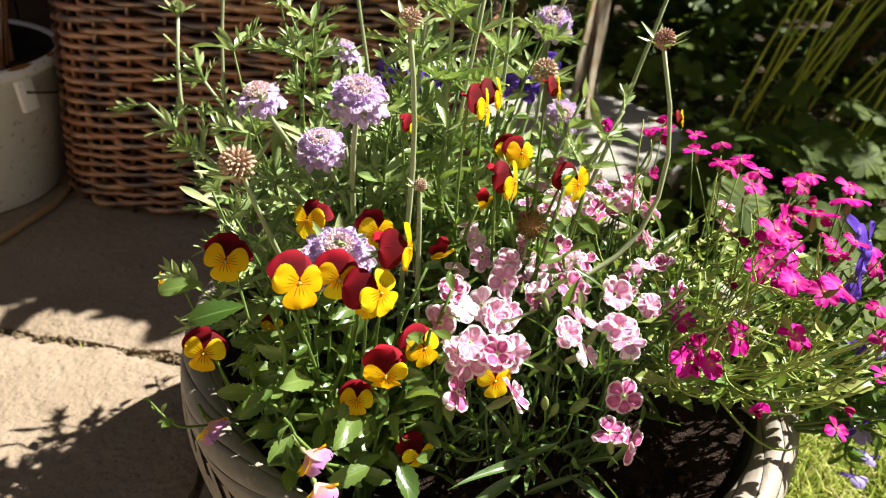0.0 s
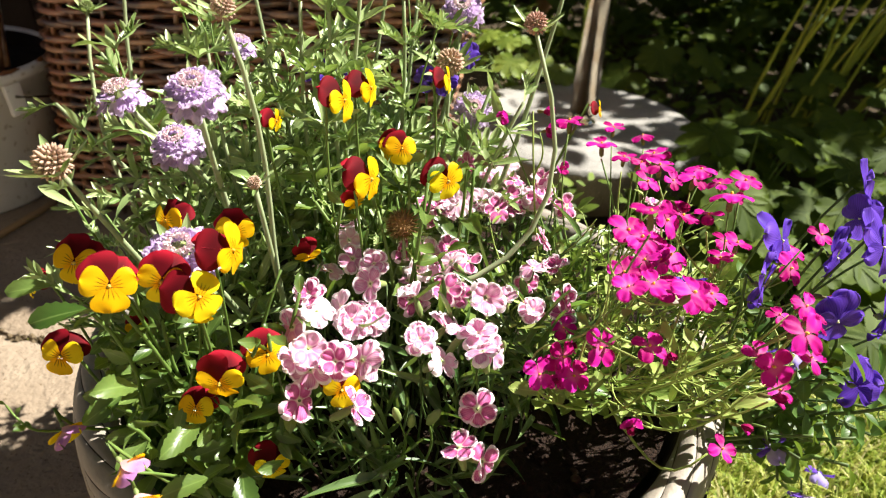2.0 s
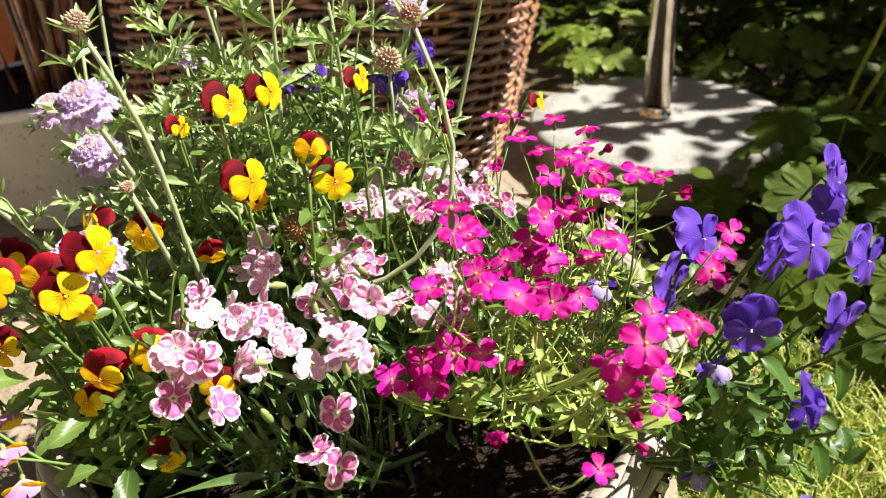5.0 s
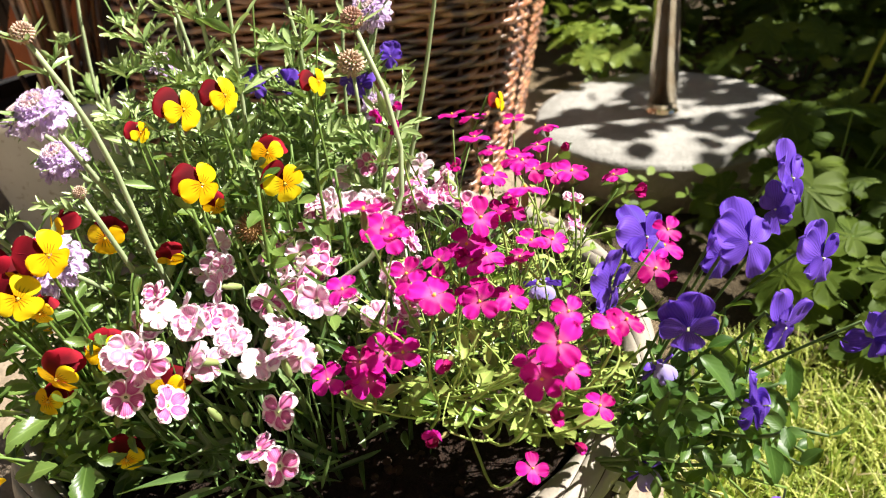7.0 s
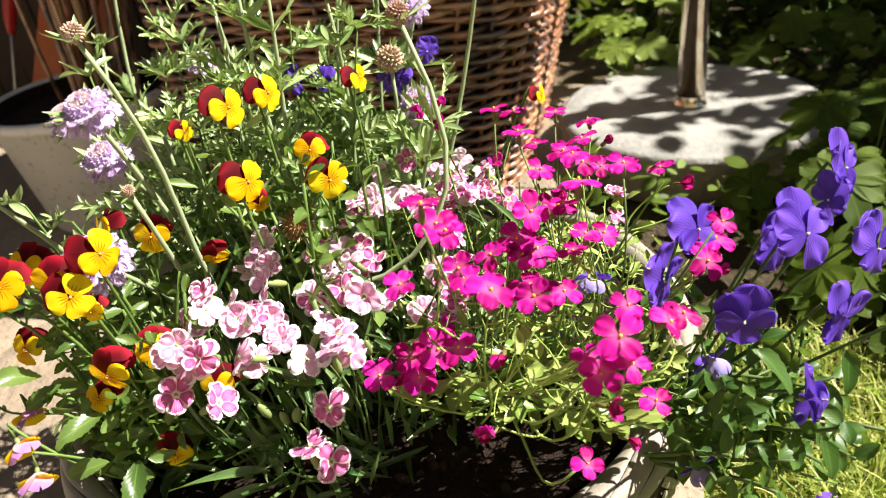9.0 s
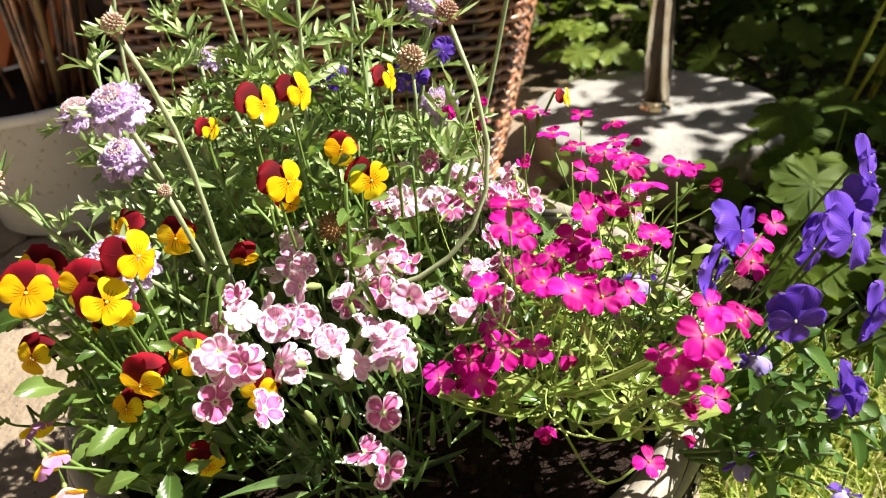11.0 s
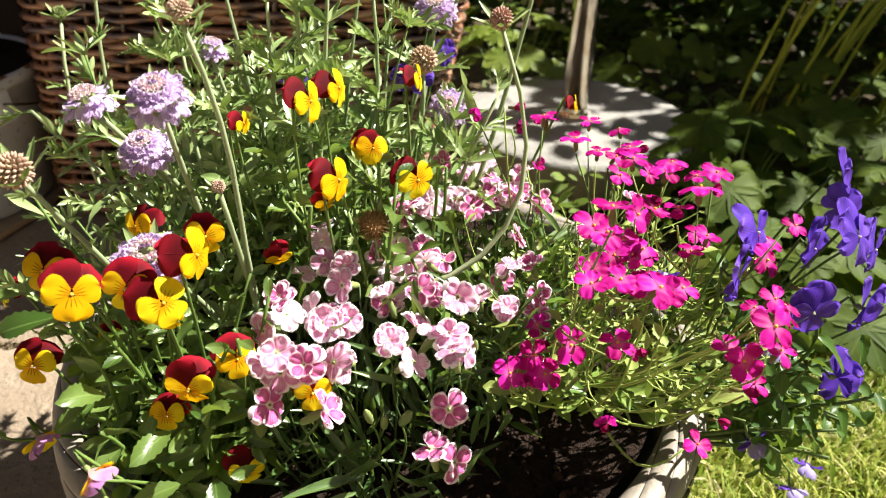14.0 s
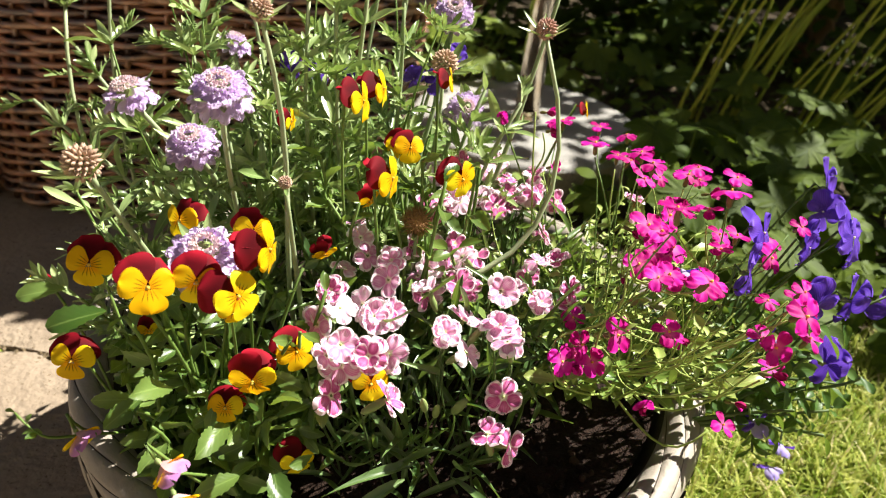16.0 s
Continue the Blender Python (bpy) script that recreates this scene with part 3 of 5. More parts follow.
def geranium(x, y, count, radius, height, seed, leaves=None):
    rng = random.Random(seed)
    t = thing("geranium_plant", "hardy geranium with dark lobed leaves in the bed", "plant", (x, y, -0.02), "geraniums in the bed")
    for k in range(count):
        a, d = rng.uniform(0, 6.283), radius * math.sqrt(rng.uniform(0.02, 1))
        p = Vector((x + d * math.cos(a), y + d * math.sin(a), height * rng.uniform(0.35, 1.0) * (1 - 0.35 * (d / radius) ** 2)))
        part("leaf_stalk", Build().tube(curve((x + d * 0.2 * math.cos(a), y + d * 0.2 * math.sin(a), -0.02), p, (0, 0, 0.02), 5), 0.0016, 5).mesh("leaf_stalk", M["stem"]), t)
        n = Vector((0.5 * math.cos(a) * d / radius + rng.gauss(0, 0.15), 0.5 * math.sin(a) * d / radius + rng.gauss(0, 0.15) - 0.25, 1))
        part("leaf", (leaves or PALM)[k % 3], t, frame_of(p, n, (math.cos(a), math.sin(a), 0), rng.uniform(0.75, 1.25)))


geranium(0.66, 1.25, 26, 0.22, 0.20, 21)
geranium(0.92, 1.12, 22, 0.20, 0.17, 22)
geranium(0.95, 1.55, 24, 0.25, 0.22, 23)
geranium(1.28, 1.35, 22, 0.24, 0.20, 24)
geranium(0.26, 1.84, 16, 0.17, 0.26, 25, LIT_PALM)
geranium(0.70, 0.97, 24, 0.16, 0.11, 28)
geranium(0.98, 0.90, 22, 0.16, 0.12, 29)
geranium(1.22, 1.02, 22, 0.18, 0.13, 30, LIT_PALM)
geranium(1.45, 1.75, 20, 0.25, 0.22, 26)
geranium(0.75, 2.05, 18, 0.25, 0.20, 27)

# yellow-green stalks that fan out of the bed
rng = random.Random(31)
stalks = thing("stalk_clump", "clump of arching yellow-green bare stalks", "plant", (0.95, 1.72, -0.02))
for k in range(30):
    s = Vector((0.79 + 0.50 * k / 29 + rng.uniform(-0.05, 0.05), 1.66 + rng.uniform(-0.12, 0.16), -0.02))
    e = s + Vector((0.20 + 0.26 * k / 29 + rng.uniform(-0.10, 0.10), rng.uniform(-0.05, 0.20), rng.uniform(0.45, 0.75)))
    part("stalk", Build().tube(curve(s, e, (-0.02, 0, 0.02), 7), [0.0046, 0.0044, 0.0042, 0.0038, 0.0033, 0.0028, 0.002], 6).mesh("stalk", M["fennel"]), stalks)

# ---- parasol stand ----
BASE = Vector((0.386, 1.542, 0.0))
stand = thing("parasol_stand", "round grey concrete parasol base with a chrome pole", "parasol base", BASE + Vector((0, 0, -0.01)))
part("base_top", Build().lathe([(0.0, 0.083), (0.10, 0.083), (0.20, 0.0825), (0.255, 0.081), (0.2635, 0.077), (0.266, 0.070)], 96, BASE).mesh("base_top", M["concrete"]), stand)
part("base_side", Build().lathe([(0.266, 0.0705), (0.267, 0.06), (0.264, 0.03), (0.260, -0.02), (0.0, -0.02)], 96, BASE).mesh("base_side", M["concrete_side"]), stand, None, "rough brown-stained concrete edge")
part("pole", Build().lathe([(0.0, 0.07), (0.0285, 0.07), (0.0285, 1.9), (0.026, 1.91), (0.0, 1.91)], 40, BASE).mesh("pole", M["chrome"]), stand, None, "polished chrome pole")
part("collar", Build().lathe([(0.0286, 0.104), (0.0294, 0.098), (0.0302, 0.090), (0.0335, 0.086), (0.034, 0.0835), (0.028, 0.083)], 40, BASE).mesh("collar", M["chrome"]), stand)

# ---- basket ----
HAMPER, HW, HD = Vector((-0.256, 1.508, 0.0)), 0.357, 0.368
HAMPER_H = 1.08


def outline(a, grow=0.0, z=0.0):
    """A point of the basket's rounded oblong outline."""
    k = 2 / 4.4
    c, s = math.cos(a), math.sin(a)
    g = 0.055 * z + grow
    return Vector((HAMPER.x + 0.16 * (z - 0.30) + (HW + g) * math.copysign(abs(c) ** k, c), HAMPER.y + (HD + g) * math.copysign(abs(s) ** k, s), z))


def even_angles(n):
    fine = [outline(2 * math.pi * i / 1440) for i in range(1441)]
    run = np.cumsum([0] + [(fine[i + 1] - fine[i]).length for i in range(1440)])
    return [float(a) for a in np.interp(np.arange(n) / n * run[-1], run, np.arange(1441) * 2 * math.pi / 1440)]


basket = thing("wicker_basket", "tall brown woven willow basket standing on the patio", "basket", HAMPER)
STAKES = 46
ang = even_angles(STAKES * 4)
rng = random.Random(5)
row, z = 0, 0.012
while z < HAMPER_H:
    pts, rad = [], rng.uniform(0.0044, 0.0064)
    wob = [rng.uniform(-0.0022, 0.0022) for _ in range(STAKES)]
    for i, a in enumerate(ang):
        w = math.cos(math.pi * (i / 4 + row)) * 0.0102
        pts.append(outline(a, w, z + wob[(i // 4) % STAKES] * 0.8 + 0.002 * math.sin(i * 0.21 + row)))
    pts.append(pts[0])
    part("willow_rod", Build().tube(pts, rad, 6, False).mesh("willow_rod", M["willow"]), basket)
    z += rad * 1.9
    row += 1
for a in ang[::4]:
    part("stake", Build().tube([outline(a, 0, 0.0), outline(a, 0, 0.35), outline(a, 0, HAMPER_H + 0.01)], 0.0042, 6).mesh("stake", M["willow"]), basket)
for k in range(3):
    b = Build().tube([outline(a, 0.010 * math.cos(i * 0.9 + 2.1 * k), HAMPER_H + 0.010 * math.sin(i * 0.9 + 2.1 * k) + 0.008) for i, a in enumerate(ang + ang[:1])], 0.008, 6, False)
    part("rim_braid", b.mesh("rim_braid", M["willow"]), basket)
# dark sheets behind the weave and at its foot, coloured as shade
part("shade_lining", Build().grid([[outline(a, -0.016, zz) for a in ang] for zz in (0.004, 0.25, 0.5, 0.8, HAMPER_H - 0.01)], True).mesh("shade_lining", M["inside"]), basket, None, "lining coloured dark for the shade inside the basket")
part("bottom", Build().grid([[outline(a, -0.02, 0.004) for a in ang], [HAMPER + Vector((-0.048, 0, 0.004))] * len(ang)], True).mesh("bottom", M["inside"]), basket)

# ---- bucket with its sticks and tools ----
BUCKET = Vector((-0.822, 1.215, 0.0))
bucket = thing("bucket", "dirty white enamel bucket with a rusty rim holding sticks", "bucket", BUCKET)
part("body", Build().lathe([(0.0, 0.004), (0.146, 0.0), (0.152, 0.006), (0.185, 0.238), (0.194, 0.240), (0.197, 0.247), (0.196, 0.258), (0.189, 0.262), (0.184, 0.255)], 64, BUCKET).mesh("body", M["bucket"]), bucket)
# soil colour on the inner wall stands in for the bucket's inner shade
part("inner_wall", Build().lathe([(0.184, 0.255), (0.149, 0.016), (0.0, 0.014)], 64, BUCKET).mesh("inner_wall", M["soil"]), bucket, None, "inner wall coloured dark for the shade inside the bucket")
a = radians(-22)
LUG = BUCKET + Vector((0.193 * math.cos(a), 0.193 * math.sin(a), 0.216))
part("handle_lug", Build().box((-0.016, -0.003, -0.030), (0.016, 0.006, 0.026), 0.003).mesh("handle_lug", M["bucket"]), bucket, Matrix.Translation(LUG) @ Matrix.Rotation(a + math.pi / 2, 4, "Z") @ Matrix.Rotation(radians(-8), 4, "X"))
for k, (da, l) in enumerate(((-0.12, 0.06), (0.34, 0.035), (0.60, 0.05))):
    arc = [BUCKET + Vector((0.1925 * math.cos(a + da + t), 0.1925 * math.sin(a + da + t), 0.2605)) for t in np.linspace(0, l * 4, 6)]
    part("rust_patch", Build().tube(arc, [0.001, 0.0035, 0.0045, 0.004, 0.003, 0.001], 6).mesh("rust_patch", M["rust"]), bucket, None, "brown rust on the rim")
pts = curve(LUG + Vector((0.004, -0.004, 0.004)), BUCKET + Vector((0.120, 0.150, 0.165)), (0.030, 0.012, -0.012), 12)
part("handle", Build().tube(pts, 0.0022, 6).mesh("handle", M["pot_dark"]), bucket, None, "thin dark wire handle")
# added dark disc just below the rim, for the shade among the sticks
part("earth_fill", Build().lathe([(0.0, 0.236), (0.06, 0.232), (0.1805, 0.226)], 32, BUCKET).mesh("earth_fill", M["soil"]), bucket)
rng = random.Random(8)
for k in range(9):
    a = rng.uniform(0, 6.283)
    s = BUCKET + Vector((0.06 * math.cos(a), 0.06 * math.sin(a), 0.20))
    e = BUCKET + Vector((0.15 * math.cos(a) + rng.uniform(-0.02, 0.10), 0.15 * math.sin(a) + rng.uniform(-0.05, 0.05), rng.uniform(0.55, 0.85)))
    r = rng.uniform(0.004, 0.009)
    solid("garden_stick", Build().tube(curve(s, e, (rng.uniform(-0.02, 0.02), 0, 0), 6), [r, r, r * 0.95, r * 0.9, r * 0.8, r * 0.7], 7).mesh("garden_stick", M["willow"] if k % 3 else M["cane"]), "brown dry stick standing in the bucket", "stick", group="sticks in the bucket")
for k in range(15):
    a = rng.uniform(-1.3, 1.6)
    d = rng.uniform(0.02, 0.14)
    s = BUCKET + Vector((d * math.cos(a), d * math.sin(a), 0.215))
    e = s + Vector((rng.uniform(-0.10, 0.06), rng.uniform(0.02, 0.16), rng.uniform(0.30, 0.62)))
    r = rng.uniform(0.003, 0.007)
    solid("garden_stick", Build().tube(curve(s, e, (rng.uniform(-0.015, 0.015), 0, 0), 6), [r, r, r * 0.95, r * 0.9, r * 0.8, r * 0.7], 7).mesh("garden_stick", M["willow"] if k % 3 else M["rust"]), "thin brown twig standing in the bucket", "stick", group="sticks in the bucket")
for x, y, w, l in ((-1.250, 1.43, 0.037, 1.10), (-1.150, 1.49, 0.017, 0.92)):
    solid("wooden_stake", Build().box((-w, -0.012, 0), (w, 0.012, l), 0.003).mesh("wooden_stake", M["orange"], False), "orange-brown wooden stake leaning against the basket", "stake", pose(x, y, 0.02, 0, 33, 0), "wooden stakes")
fork = thing("hand_tool", "steel rod tool with a red handle beside the bucket", "tool", (-1.265, 1.36, 0.0))
part("rod", Build().tube([(-1.265, 1.36, 0.0), (-1.12, 1.385, 0.36)], 0.004, 8).mesh("rod", M["steel"]), fork)
part("grip", Build().tube([(-1.126, 1.384, 0.345), (-1.114, 1.386, 0.375), (-1.068, 1.395, 0.48), (-1.060, 1.396, 0.50)], [0.008, 0.014, 0.016, 0.009], 12).mesh("grip", M["red"]), fork)
solid("bamboo_cane", Build().tube([(-0.634, 1.280, 0.007), (-0.640, 1.14, 0.007), (-0.680, 0.98, 0.008)], [0.0055, 0.006, 0.0065], 10).mesh("bamboo_cane", M["cane"]), "dry bamboo cane lying on the patio", "cane")

# ---- planter ----
pot = thing("planter", "large round grey-beige planter moulded like woven wicker", "planter", (RIM.x, RIM.y, 0.0))
PC = Vector((RIM.x, RIM.y, 0.0))


WALL = np.polyfit((0, 0.05, 0.10, 0.15, 0.19, 0.22), (0.172, 0.210, 0.244, 0.270, 0.283, 0.287), 3)


def wall_radius(z):
    """The wall narrows from the rim to the foot."""
    return float(np.polyval(WALL, z))


prof = [(0.0, 0.002), (0.165, 0.0)] + [(wall_radius(z) - 0.0022, z) for z in np.linspace(0.004, 0.228, 16)] + [(0.274, 0.250), (0.260, 0.252), (0.252, 0.235), (0.240, 0.19), (0.0, 0.185)]
# body under the strands is coloured dark so the gaps look shaded
part("body", Build().lathe(prof, 120, PC).mesh("body", M["pot_dark"]), pot, None, "body coloured dark for the shade between the moulded strands")
# the rim is plaited from broad flat bands that wind slowly round it
STR = 6
for k in range(STR):
    n, rows = 300, []
    for i in range(n + 1):
        a = 2 * math.pi * i / n
        mid = a * 4 + 2 * math.pi * k / STR
        row = []
        for q in range(9):
            e = -1 + q / 4
            w = mid + e * math.pi / STR * (0.955 + 0.03 * math.sin(a * 23 + k))
            d = 1.0 + 0.018 * (1 - e * e) - (0.05 if abs(e) > 0.99 else 0.0)
            rr, zz = 0.2700 + 0.0165 * d * math.cos(w), 0.2440 + 0.0185 * d * math.sin(w)
            row.append(PC + Vector((rr * math.cos(a), rr * math.sin(a), zz)))
        rows.append(row)
    part("rim_band", Build().grid(rows).mesh("rim_band", M["pot"]), pot)
# dark core puts shade into the gaps of the plait
part("rim_core", Build().lathe([(0.2700 + 0.0155 * math.cos(w), 0.2440 + 0.0175 * math.sin(w)) for w in np.linspace(0, 2 * math.pi, 17)], 96, PC).mesh("rim_core", M["pot_dark"]), pot, None, "core coloured dark for the shade between the rim bands")
rng = random.Random(9)
pad_rows = []
for j in range(7):
    t = j / 6
    fade = math.sin(math.pi * min(0.94, max(0.06, t)))
    row = []
    for i in range(5):
        e = -1 + i / 2
        row.append(((t - 0.5) * 0.0354, e * 0.0041 * (0.86 + 0.14 * fade ** 0.7), (0.0014 - 0.0012 * e * e) * fade ** 0.5 - 0.0006))
    pad_rows.append(row)
PAD = Build().grid(pad_rows)
pad_mesh = PAD.mesh("strand", M["pot"])
rest = Build()
singles = 0
COLS, PITCH = 136, 0.026
for r in range(10):
    for c in range(COLS):
        z = 0.226 - (r + 0.5 * (c % 2)) * PITCH
        if z < 0.006:
            continue
        rr = wall_radius(z)
        a = 2 * math.pi * c / COLS + 0.88 * (0.212 - z) / 0.26
        out = Vector((math.cos(a), math.sin(a), 0.0))
        slope = (wall_radius(z + 0.004) - wall_radius(z - 0.004)) / 0.008
        nrm = (out + Vector((0, 0, -slope))).normalized()
        tang = Vector((-math.sin(a), math.cos(a), 0))
        along = tang * 0.66 - (Vector((0, 0, 1)) + out * slope).normalized() * 0.75
        m = frame_of(PC + out * rr + Vector((0, 0, z)), nrm, nrm.cross(along), rng.uniform(0.97, 1.04)) @ Matrix.Diagonal((1, rr / 0.285, 1, 1)) @ Matrix.Rotation(rng.uniform(-0.03, 0.03), 4, "Z")
        if math.cos(a - radians(215)) > 0.42 and singles < 290:
            part("strand", pad_mesh, pot, m)
            singles += 1
        else:
            rest.add(PAD, m)
part("woven_shell", rest.mesh("woven_shell", M["pot"]), pot, None, "moulded woven strands of the planter", "stuff")
soil_rows = []
for j in range(22):
    d = 0.244 * j / 21
    soil_rows.append([PC + Vector((d * math.cos(a), d * math.sin(a), 0.215 + 0.02 * (1 - j / 21) + 0.022 * max(0.0, j / 21 - 0.84) / 0.16 + 0.012 * noise.noise(Vector((d * 18 * math.cos(a), d * 18 * math.sin(a), 4))) + 0.006 * noise.noise(Vector((d * 70 * math.cos(a), d * 70 * math.sin(a), 9))))) for a in np.linspace(0, 2 * math.pi, 73)[:-1]])
soil = thing("potting_soil", "dark moist potting soil with bark crumbs filling the planter", "soil", (PC.x, PC.y, 0.2))
part("surface", Build().grid(soil_rows, True).mesh("surface", M["soil"]), soil)


def clod(seed):
    r = random.Random(seed)
    return Build().lathe([(0.0, 0.004), (0.003 * r.uniform(0.7, 1.2), 0.003), (0.0045 * r.uniform(0.8, 1.2), 0.0), (0.003, -0.003), (0.0, -0.004)], 7, (0, 0, 0), (1, r.uniform(0.6, 1.6)))


CLODS = [clod(k).mesh("soil_crumb", M["soil"] if k < 3 else M["bark"]) for k in range(5)]
rng = random.Random(10)
for k in range(230):
    x, y = rng.uniform(0.02, 0.32), rng.uniform(0.30, 0.44)
    if Vector((x - PC.x, y - PC.y)).length > 0.243:
        continue
    c = CLODS[rng.randrange(5)]
    part("soil_crumb", c, soil, Matrix.Translation((x, y, 0.226 + rng.uniform(-0.003, 0.003))) @ Euler((rng.uniform(-1, 1), rng.uniform(-1, 1), rng.uniform(0, 6))).to_matrix().to_4x4() @ Matrix.Diagonal((rng.uniform(0.5, 1.3), rng.uniform(0.5, 1.3), rng.uniform(0.4, 1.0), 1)))

# ---- flowers: shared pieces ----
RED = [petal(0.0180, 0.0226, 0.58, -0.10, -0.12, 0.035, 1.1, 0, 16, 14, 0.30, 0, 60 + k).mesh("petal", M["viola_red"]) for k in range(3)]
SIDE = [petal(0.0142, 0.0172, 0.60, -0.14, -0.10, 0.05, 1.5, 0, 12, 10, 0.34, 0, 63 + k).mesh("petal", M["viola_yellow"]) for k in range(3)]
LIP = [petal(0.0138, 0.0205, 0.60, -0.16, -0.10, 0.05, 1.7, 0.08, 14, 10, 0.36, 0, 66 + k).mesh("petal", M["viola_yellow"]) for k in range(3)]
FADED = petal(0.017, 0.019, 0.60, 0.25, 0.25, 0.06, 2, 0, 6, 7, 0.2, 0, 69).mesh("petal", M["viola_faded"])
PUR_UP = [petal(0.0300, 0.0300, 0.62, -0.05 + 0.16 * k, 0.06, 0.10, 1.2 + 0.5 * k, 0, 18, 16, 0.2, 0.008, 70 + k).mesh("petal", M["viola_purple"]) for k in range(3)]
PUR_SIDE = [petal(0.0225, 0.0205, 0.62, -0.16 + 0.12 * k, 0.06, 0.10, 1.5 + 0.4 * k, 0, 18, 16, 0.2, 0.010, 73 + k).mesh("petal", M["viola_purple"]) for k in range(3)]
PUR_LIP = [petal(0.024, 0.0265, 0.64, -0.32, -0.16, 0.12, 1.9, 0.08, 18, 16, 0.22, 0.010, 76 + k).mesh("petal", M["viola_purple"]) for k in range(3)]
PALE = petal(0.024, 0.024, 0.62, 0.3, 0.3, 0.08, 2, 0, 6, 7, 0.2, 0, 79).mesh("petal", M["viola_pale"])
PINK_SETS = {key: [petal(0.0130, 0.0136, 0.70, 0.08 - 0.15 * k, 0.14 - 0.09 * k, 0.11, 2.0, 0.04, 14, 10, 0.15, 0.045, 80 + k).mesh("petal", M[key]) for k in range(4)] for key in ("pale_pink", "pink", "deep_pink")}
AUB = [petal(0.0134, 0.0122, 0.68, -0.10 - 0.08 * k, 0.04, 0.08, 1.9, 0.07, 12, 10, 0.18, 0, 90 + k).mesh("petal", M["aubrieta"]) for k in range(3)]
AUB_BUD = petal(0.011, 0.009, 0.55, 0.35, 0.5, 0, 1, 0, 4, 5, 0.3, 0, 95).mesh("petal", M["aubrieta_bud"])


def heart(name, profile, mat):
    return Build().lathe(profile, 10).mesh(name, mat)


VIOLA_EYE = heart("flower", [(0.0, 0.0), (0.0013, -0.0005), (0.0012, -0.002), (0.0022, -0.005), (0.0010, -0.008), (0.0, -0.0085)], M["calyx"])
PURPLE_EYE = heart("flower", [(0.0, 0.0), (0.0014, -0.0005), (0.0014, -0.003), (0.0030, -0.006), (0.0012, -0.010), (0.0, -0.0105)], M["calyx"])
EYE_SPOT = {k: heart("eye", [(0.0, 0.0022), (0.0008, 0.0019), (0.0011, 0.0008), (0.0009, -0.0004)], M[k]) for k in ("eye", "white_eye")}
PINK_EYE = heart("flower", [(0.0, 0.0016), (0.0012, 0.0010), (0.0018, -0.001), (0.0026, -0.004), (0.0032, -0.011), (0.0022, -0.018), (0.0, -0.020)], M["calyx"])
AUB_EYE = heart("flower", [(0.0, 0.0002), (0.0012, 0.0), (0.0014, -0.002), (0.0023, -0.006), (0.0021, -0.011), (0.0, -0.013)], M["brown_calyx"])
BUD = heart("bud", [(0.0, 0.0110), (0.0015, 0.0100), (0.0030, 0.0060), (0.0036, 0.0), (0.0030, -0.006), (0.0012, -0.010), (0.0, -0.0105)], M["calyx"])


def stem(plant, base, top, radius, mat, bend=(0, 0, 0), name="stem"):
    n = 9
    pts = curve(base, top, bend, n)
    wave, turn = random.Random(str(tuple(top))).uniform(-0.006, 0.006), len(plant.children) * 1.7
    for i, p in enumerate(pts):
        p += Vector((math.cos(turn), math.sin(turn), 0)) * (wave * math.sin(2 * math.pi * i / (n - 1)))
    part(name, Build().tube(pts, [radius * (1.25 - 0.45 * i / (n - 1)) for i in range(n)], 6).mesh(name, M[mat]), plant)
    return pts


def viola(plant, rng, at, yaw, tilt, size, sets, eye, fold=28, wither=None, base=None, mat="stem"):
    n = facing(yaw, tilt)
    m = frame_of(at, n, (0, 0, 1), size, radians(rng.uniform(-10, 10) + (18 if yaw > 30 else 0)))
    f = part("flower", eye, plant, m)
    up, side, lip = sets
    if not wither:
        part("eye", EYE_SPOT["white_eye" if eye is PURPLE_EYE else "eye"], f, m)
    top, wing, grow = (25, 78, 1.0) if eye is PURPLE_EYE else (32, 72, 1.10)
    for a, mesh_set, back, lift in ((top, up, fold * 0.6, -0.0006), (-top, up, fold + 4, -0.0026), (wing, side, 0, 0.0006), (-wing, side, 0, 0.0004), (180, lip, -4, 0.0012)):
        d = wither if wither and (mesh_set is up or rng.random() < 0.2) else mesh_set[rng.randrange(3)]
        if wither is FADED:
            back = -rng.uniform(22, 44)
        q = Matrix.Rotation(radians(a + rng.uniform(-7, 7)), 4, "Z") @ Matrix.Translation((0, 0.0012, lift)) @ Matrix.Rotation(radians(-back + (rng.uniform(-9, 9) if abs(a) < 40 else rng.uniform(-8, 8))), 4, "X")
        big = rng.uniform(0.94, 1.06) * (grow if mesh_set is up else 1.0)
        part("petal", d, f, m @ q @ Matrix.Diagonal((big, big * rng.uniform(0.94, 1.06), big, 1)))
    back = Vector(at) - n * 0.008 * size
    if base is not None:
        hook = back + Vector((0, 0, 0.006)) - n * 0.006
        pts = curve(base, hook, (rng.uniform(-0.012, 0.012), rng.uniform(-0.012, 0.012), 0.0), 8) + [back]
        part("stem", Build().tube(pts, 0.0011, 6).mesh("stem", M[mat]), plant)
    return f


